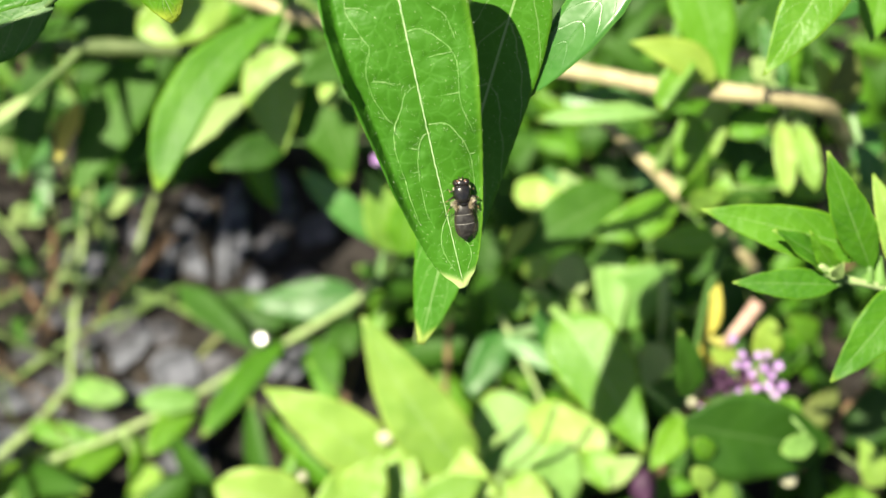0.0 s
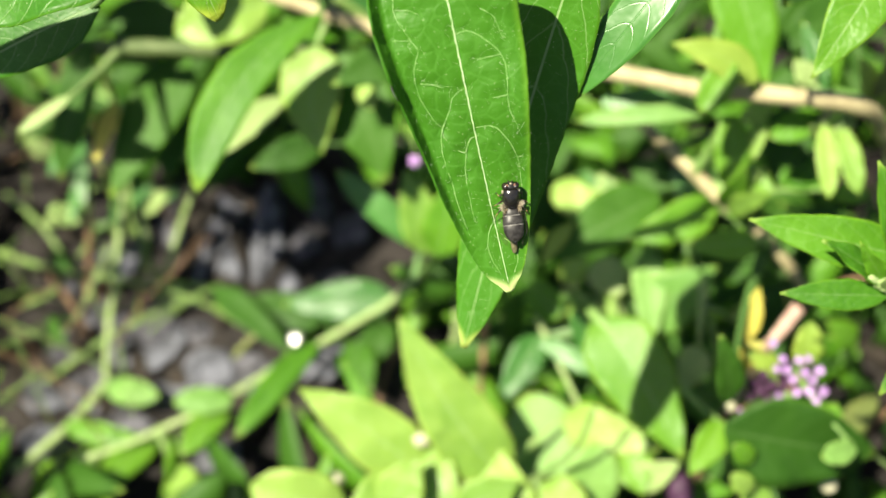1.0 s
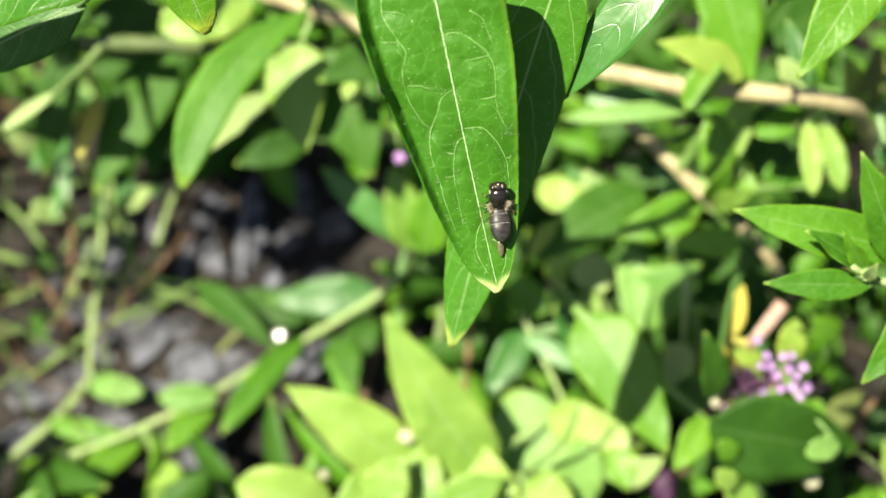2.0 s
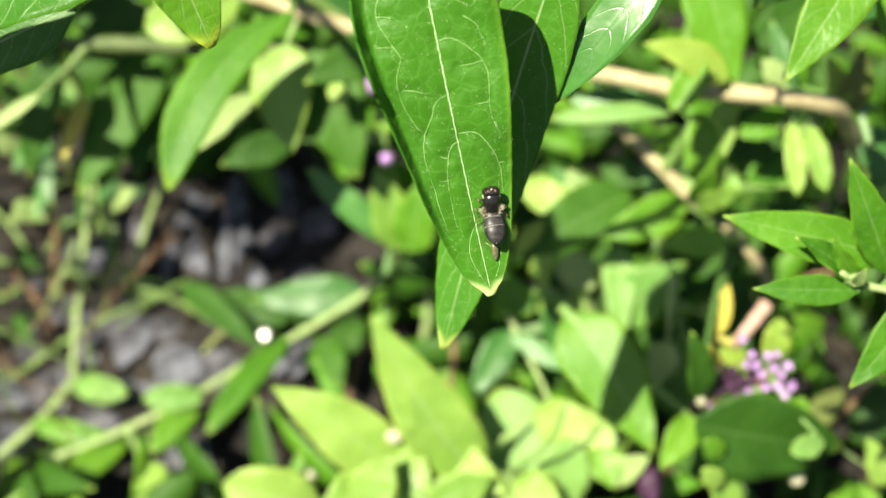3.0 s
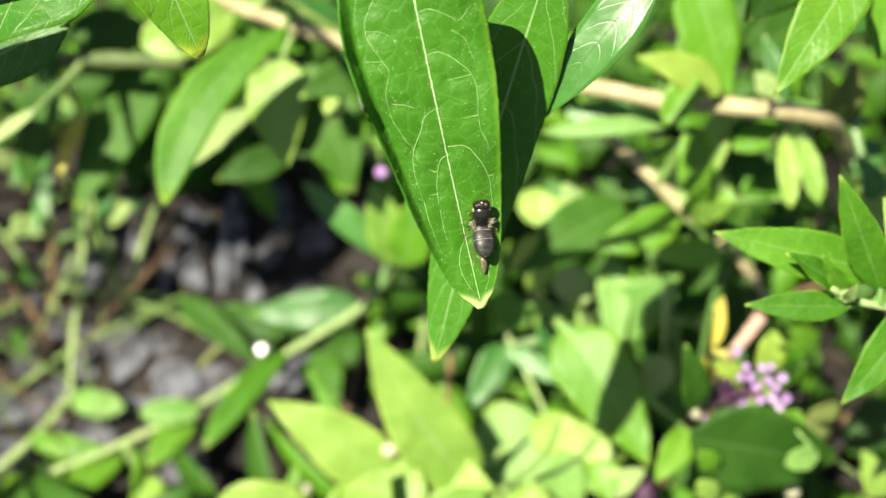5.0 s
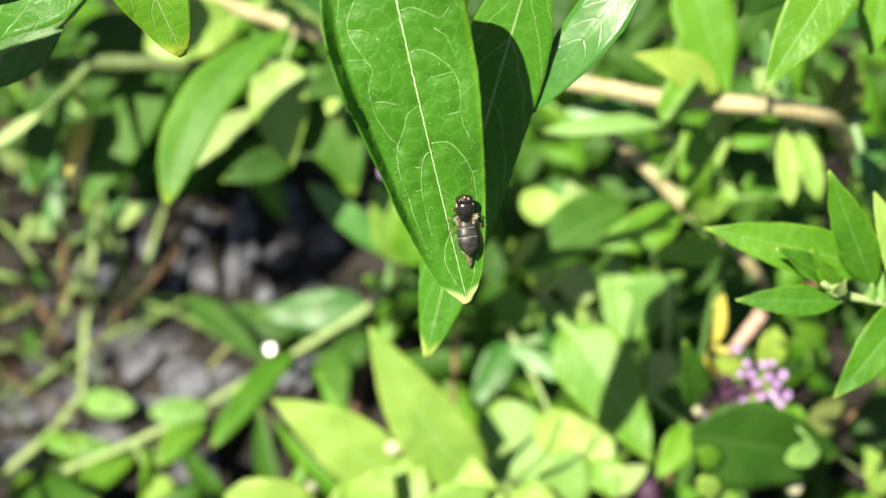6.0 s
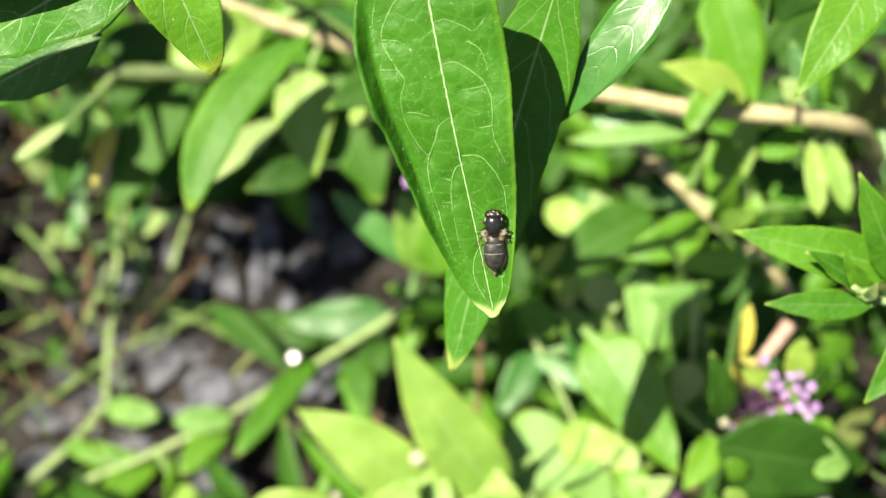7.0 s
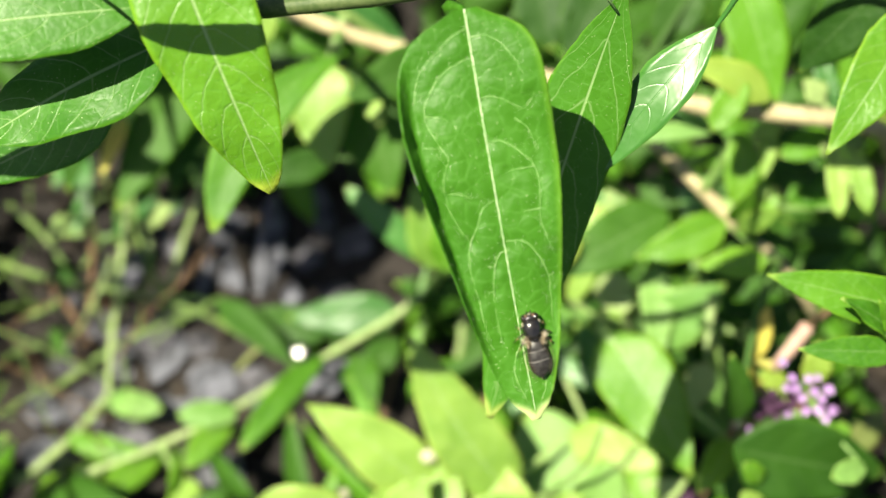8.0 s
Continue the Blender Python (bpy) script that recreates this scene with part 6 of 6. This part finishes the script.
def motions():
    """The gust that swings the near sprig down at the end."""
    walk(main_leaf, [
        (0, pose(0.1961, -0.13853, 0.2348, 0, -0, 0)),
        (6.8, pose(0.1961, -0.13853, 0.2348, 0, -0, 0)),
        (7, pose(0.19697, -0.13793, 0.2348, 1.04, -3.171, -6.467)),
        (7.2, pose(0.19643, -0.14004, 0.23415, -2.467, -0.827, -1.718)),
        (7.3, pose(0.19571, -0.14171, 0.23334, -4.688, -0.101, -0.821)),
        (7.4, pose(0.19584, -0.14546, 0.23239, -9.978, 0.391, -1.615)),
        (7.5, pose(0.1962, -0.14955, 0.23149, -12.787, -0.053, -0.231)),
        (7.6, pose(0.19716, -0.14833, 0.2308, -7.93, -0.78, 0.127)),
        (7.7, pose(0.19673, -0.14662, 0.2308, -8.719, 0.454, 1.942)),
        (7.8, pose(0.19653, -0.15085, 0.23034, -12.011, 2.007, 1.644)),
        (7.9, pose(0.19746, -0.14944, 0.23025, -8.919, 1.364, 0.702)),
        (8, pose(0.19745, -0.14845, 0.2302, -9.572, 0.59, -0.908)),
    ])
    walk(upper_leaf, [
        (0, pose(0.15745, -0.12661, 0.24934)),
        (0.5, pose(0.15762, -0.12654, 0.24942)),
        (1, pose(0.15695, -0.12627, 0.24965)),
        (1.5, pose(0.15774, -0.12764, 0.24861)),
        (2, pose(0.15709, -0.12755, 0.24868)),
        (3.5, pose(0.159, -0.12879, 0.24774)),
        (4, pose(0.15626, -0.12785, 0.24844)),
        (4.5, pose(0.15849, -0.12792, 0.24837)),
        (6, pose(0.15754, -0.12785, 0.24847)),
        (6.5, pose(0.15762, -0.12781, 0.24852)),
        (7, pose(0.15811, -0.12815, 0.24818, 0, -0, 0)),
        (7.2, pose(0.15797, -0.13132, 0.24596, 0, -0, 0)),
        (7.3, pose(0.15675, -0.1338, 0.24423, 0, -0, 0)),
        (7.4, pose(0.15783, -0.14036, 0.23963, 0, -0, 0)),
        (7.5, pose(0.15823, -0.14676, 0.23515, 0, -0, 0)),
        (7.6, pose(0.16082, -0.14622, 0.23553, 0, -0, 0)),
        (7.7, pose(0.16211, -0.144, 0.23709, 0, -0, 0)),
        (7.8, pose(0.15901, -0.14809, 0.23422, 0, -0, 0)),
        (7.9, pose(0.16215, -0.14574, 0.23587, 0, -0, 0)),
        (8, pose(0.1612, -0.14231, 0.23827, 0, -0, 0)),
    ])
    walk(shade_leaf, [
        (0, pose(0.1475, -0.14525, 0.26062, 0, -0, 0)),
        (6.8, pose(0.1475, -0.14525, 0.26062, 0, -0, 0)),
        (7, pose(0.14631, -0.14462, 0.26106, 0, -0, 0)),
        (7.2, pose(0.14617, -0.14778, 0.25884, 0, -0, 0)),
        (7.3, pose(0.14495, -0.15026, 0.25711, 0, -0, 0)),
        (7.4, pose(0.14603, -0.15683, 0.25251, 0, -0, 0)),
        (7.5, pose(0.14643, -0.16323, 0.24803, 0, -0, 0)),
        (7.6, pose(0.14902, -0.16269, 0.24841, 0, -0, 0)),
        (7.7, pose(0.15031, -0.16046, 0.24997, 0, -0, 0)),
        (7.8, pose(0.14721, -0.16455, 0.2471, 0, -0, 0)),
        (7.9, pose(0.15035, -0.1622, 0.24875, 0, -0, 0)),
        (8, pose(0.1494, -0.15878, 0.25115, 0, -0, 0)),
    ])
    walk(side_leaf, [
        (0, pose(0.1592, -0.13378, 0.22836, 0, -0, 0)),
        (6.8, pose(0.1592, -0.13378, 0.22836, 0, -0, 0)),
        (7, pose(0.16072, -0.13303, 0.22889, 0, -0, 0)),
        (7.2, pose(0.15797, -0.13533, 0.22728, 0, -0, 0)),
        (7.3, pose(0.1577, -0.13709, 0.22604, 0, -0, 0)),
        (7.4, pose(0.15799, -0.14067, 0.22354, 0, -0, 0)),
        (7.5, pose(0.1568, -0.14454, 0.22083, 0, -0, 0)),
        (7.6, pose(0.15909, -0.14433, 0.22097, 0, -0, 0)),
        (7.7, pose(0.15949, -0.14353, 0.22154, 0, -0, 0)),
        (7.8, pose(0.15811, -0.14723, 0.21895, 0, -0, 0)),
        (7.9, pose(0.16033, -0.1455, 0.22015, 0, -0, 0)),
        (8, pose(0.15924, -0.1444, 0.22093, 0, -0, 0)),
    ])
    walk(side_leaf_low, [
        (0, pose(0.1448, -0.12493, 0.20526, 0, -0, 0)),
        (6.8, pose(0.1448, -0.12493, 0.20526, 0, -0, 0)),
        (7, pose(0.14632, -0.12419, 0.20578, 0, -0, 0)),
        (7.2, pose(0.14357, -0.12648, 0.20417, 0, -0, 0)),
        (7.3, pose(0.1433, -0.12825, 0.20294, 0, -0, 0)),
        (7.4, pose(0.14359, -0.13183, 0.20043, 0, -0, 0)),
        (7.5, pose(0.1424, -0.13569, 0.19772, 0, -0, 0)),
        (7.6, pose(0.14469, -0.13549, 0.19787, 0, -0, 0)),
        (7.7, pose(0.14509, -0.13468, 0.19843, 0, -0, 0)),
        (7.8, pose(0.14371, -0.13838, 0.19584, 0, -0, 0)),
        (7.9, pose(0.14593, -0.13666, 0.19705, 0, -0, 0)),
        (8, pose(0.14484, -0.13556, 0.19782, 0, -0, 0)),
    ])
    walk(side_leaf_top, [
        (0, pose(0.1582, -0.13558, 0.23565, 0, -0, 0)),
        (6.8, pose(0.1582, -0.13558, 0.23565, 0, -0, 0)),
        (7, pose(0.15972, -0.13484, 0.23617, 0, -0, 0)),
        (7.2, pose(0.15697, -0.13713, 0.23456, 0, -0, 0)),
        (7.3, pose(0.1567, -0.1389, 0.23333, 0, -0, 0)),
        (7.4, pose(0.15699, -0.14248, 0.23082, 0, -0, 0)),
        (7.5, pose(0.1558, -0.14634, 0.22811, 0, -0, 0)),
        (7.6, pose(0.15809, -0.14614, 0.22826, 0, -0, 0)),
        (7.7, pose(0.15849, -0.14533, 0.22882, 0, -0, 0)),
        (7.8, pose(0.15711, -0.14903, 0.22623, 0, -0, 0)),
        (7.9, pose(0.15933, -0.14731, 0.22744, 0, -0, 0)),
        (8, pose(0.15824, -0.14621, 0.22821, 0, -0, 0)),
    ])
    walk(sprig_stem, [
        (0, pose(0, 0, 0, 0, -0, 0)),
        (6.8, pose(0, 0, 0, 0, -0, 0)),
        (7, pose(0.00087, 0.00044, 0.00014, 0, -0, 0)),
        (7.2, pose(0.00033, -0.00126, -0.00072, 0, -0, 0)),
        (7.3, pose(-0.00039, -0.00268, -0.00157, 0, -0, 0)),
        (7.4, pose(-0.00026, -0.00566, -0.00299, 0, -0, 0)),
        (7.5, pose(0.0001, -0.00888, -0.00446, 0, -0, 0)),
        (7.6, pose(0.00106, -0.00815, -0.00456, 0, -0, 0)),
        (7.7, pose(0.00063, -0.00689, -0.00416, 0, -0, 0)),
        (7.8, pose(0.00043, -0.0101, -0.00541, 0, -0, 0)),
        (7.9, pose(0.00136, -0.00909, -0.00513, 0, -0, 0)),
        (8, pose(0.00135, -0.00837, -0.00492, 0, -0, 0)),
    ])
    walk(swing_leaf, [
        (0, pose(-0.0305, -0.00142, 0.14306, 0, -0, 0)),
        (6.8, pose(-0.0305, -0.00142, 0.14306, 0, -0, 0)),
        (7, pose(-0.03101, -0.00078, 0.14351, 0, -0, 0)),
        (7.2, pose(-0.03082, -0.00161, 0.14292, 0, -0, 0)),
        (7.3, pose(-0.03095, -0.00241, 0.14236, 0, -0, 0)),
        (7.4, pose(-0.03097, -0.00302, 0.14194, 0, -0, 0)),
        (7.5, pose(-0.03051, -0.00381, 0.14138, 0, -0, 0)),
        (7.6, pose(-0.02901, -0.00457, 0.14085, 0, -0, 0)),
        (7.7, pose(-0.02869, -0.00552, 0.14019, 0, -0, 0)),
        (7.8, pose(-0.02862, -0.0055, 0.1402, 0, -0, 0)),
        (7.9, pose(-0.02856, -0.00539, 0.14027, 0, -0, 0)),
        (8, pose(-0.02895, -0.00595, 0.13988, 0, -0, 0)),
    ])
    walk(rear_leaf, [
        (0, pose(0.2175, -0.12626, 0.22266, 0, -0, 0)),
        (6.8, pose(0.2175, -0.12626, 0.22266, 0, -0, 0)),
        (7, pose(0.21722, -0.12618, 0.22272, 0, -0, 0)),
        (7.2, pose(0.21765, -0.12768, 0.22167, 0, -0, 0)),
        (7.3, pose(0.21716, -0.12862, 0.221, 0, -0, 0)),
        (7.4, pose(0.21709, -0.13052, 0.21967, 0, -0, 0)),
        (7.5, pose(0.21753, -0.13268, 0.21816, 0, -0, 0)),
        (7.6, pose(0.219, -0.13228, 0.21845, 0, -0, 0)),
        (7.7, pose(0.21889, -0.13181, 0.21877, 0, -0, 0)),
        (7.8, pose(0.21954, -0.13338, 0.21767, 0, -0, 0)),
        (7.9, pose(0.21942, -0.13271, 0.21814, 0, -0, 0)),
        (8, pose(0.21897, -0.13252, 0.21828, 0, -0, 0)),
    ])
    walk(shoot, [
        (0, pose(0.13536, 0.02227, -0.00175)),
        (0.5, pose(0.13534, 0.02225, -0.00176)),
        (1, pose(0.13561, 0.02151, -0.00231)),
        (1.5, pose(0.13505, 0.0223, -0.00172)),
        (2, pose(0.13529, 0.02269, -0.00145)),
        (3.5, pose(0.1355, 0.02194, -0.00199)),
        (4, pose(0.13534, 0.02229, -0.00174)),
        (4.5, pose(0.13545, 0.02163, -0.00221)),
        (6, pose(0.13561, 0.02158, -0.00225)),
        (6.5, pose(0.13532, 0.02169, -0.00216)),
        (7, pose(0.13546, 0.02286, -0.00134, 0, -0, 0)),
        (7.2, pose(0.13521, 0.02153, -0.00227, 0, -0, 0)),
        (7.3, pose(0.13505, 0.02065, -0.00289, 0, -0, 0)),
        (7.4, pose(0.13533, 0.01903, -0.00403, 0, -0, 0)),
        (7.5, pose(0.13588, 0.0186, -0.00432, 0, -0, 0)),
        (7.6, pose(0.13629, 0.01844, -0.00443, 0, -0, 0)),
        (7.7, pose(0.13697, 0.01807, -0.0047, 0, -0, 0)),
        (7.8, pose(0.1373, 0.01696, -0.00548, 0, -0, 0)),
        (7.9, pose(0.1369, 0.01754, -0.00507, 0, -0, 0)),
        (8, pose(0.1358, 0.01716, -0.00534, 0, -0, 0)),
    ])
    walk(shoot_high, [
        (0, pose(0.1387, 0.1234, -0.002, 0, -0, 0)),
        (6.8, pose(0.1387, 0.1234, -0.002, 0, -0, 0)),
        (7, pose(0.13897, 0.12408, -0.00152, 0, -0, 0)),
        (7.2, pose(0.13836, 0.1227, -0.00248, 0, -0, 0)),
        (7.3, pose(0.13816, 0.12194, -0.00301, 0, -0, 0)),
        (7.4, pose(0.13747, 0.11924, -0.00491, 0, -0, 0)),
        (7.5, pose(0.13793, 0.11825, -0.0056, 0, -0, 0)),
        (7.6, pose(0.13845, 0.11745, -0.00616, 0, -0, 0)),
        (7.7, pose(0.13926, 0.11712, -0.00639, 0, -0, 0)),
        (7.8, pose(0.13904, 0.11663, -0.00673, 0, -0, 0)),
        (7.9, pose(0.13919, 0.11685, -0.00658, 0, -0, 0)),
        (8, pose(0.13823, 0.11659, -0.00676, 0, -0, 0)),
    ])
    walk(hoverfly, [
        (0, pose(0.00651, 0.00471, 0.20484, 51.639, 0.715, 9.382)),
        (1, pose(0.00667, 0.00467, 0.20476, 51.639, 0.715, 9.382)),
        (1.5, pose(0.00651, 0.00471, 0.20484, 51.607, 2.283, 8.14)),
        (2.2, pose(0.00651, 0.00471, 0.20484, 51.639, 0.715, 9.382)),
        (3.5, pose(0.00641, 0.00469, 0.20484, 51.643, -0.069, 10.003)),
        (4.5, pose(0.00652, 0.00465, 0.20476, 51.618, 1.891, 8.451)),
        (6, pose(0.00651, 0.00471, 0.20484, 51.639, 0.715, 9.382)),
        (6.8, pose(0.00661, 0.00472, 0.20484, 51.578, 3.067, 7.518)),
        (7, pose(0.0064, 0.00464, 0.20503, 52.192, -0.214, 1.095)),
        (7.2, pose(0.00636, 0.00139, 0.20514, 49.068, 0.603, 7.361)),
        (7.3, pose(0.00557, -0.00134, 0.20508, 47.007, 0.718, 9.086)),
        (7.4, pose(0.00496, -0.00783, 0.20646, 41.906, 1.24, 9.147)),
        (7.5, pose(0.00613, -0.01306, 0.20699, 39.079, 0.508, 11.485)),
        (7.6, pose(0.00755, -0.00971, 0.20387, 43.66, -2.088, 12.791)),
        (7.7, pose(0.00736, -0.00817, 0.20395, 43.142, -1.6, 15.565)),
        (7.8, pose(0.00631, -0.0141, 0.20482, 40.315, -0.155, 16.352)),
        (7.9, pose(0.0069, -0.01156, 0.20315, 43.11, -2.447, 16.225)),
        (8, pose(0.00637, -0.01126, 0.20346, 42.215, -3.892, 15.63)),
    ])

    # the body lies flat at first, then the fore and hind body rise and the wing tip shows
    lift = ((0, 0), (0.4, 0.1), (0.8, 0.35), (1, 0.5), (1.2, 0.85), (1.5, 0.6), (1.8, 0.75), (2.2, 0.75), (3.3, 1), (4.6, 1), (5.8, 0.65), (6.4, 0.4), (7, 0.25), (7.6, 0.05), (8, 0))

    def hinged(angle, dy):
        waist = Matrix.Translation((0, -0.0015, 0))
        return Matrix.Translation((0, dy, 0)) @ waist @ pose(0, 0, 0, angle) @ waist.inverted()

    for part, angle in ((fore_body, 21), (head_part, 21), (hind_body, -33)):
        walk(part, [(t, hinged(angle * q, 0.0006 * q)) for t, q in lift])
    walk(wing_end, [(t, pose(0, 0.0016 * (1 - min(1, q * 1.5)), 0.0001)) for t, q in lift])


motions()
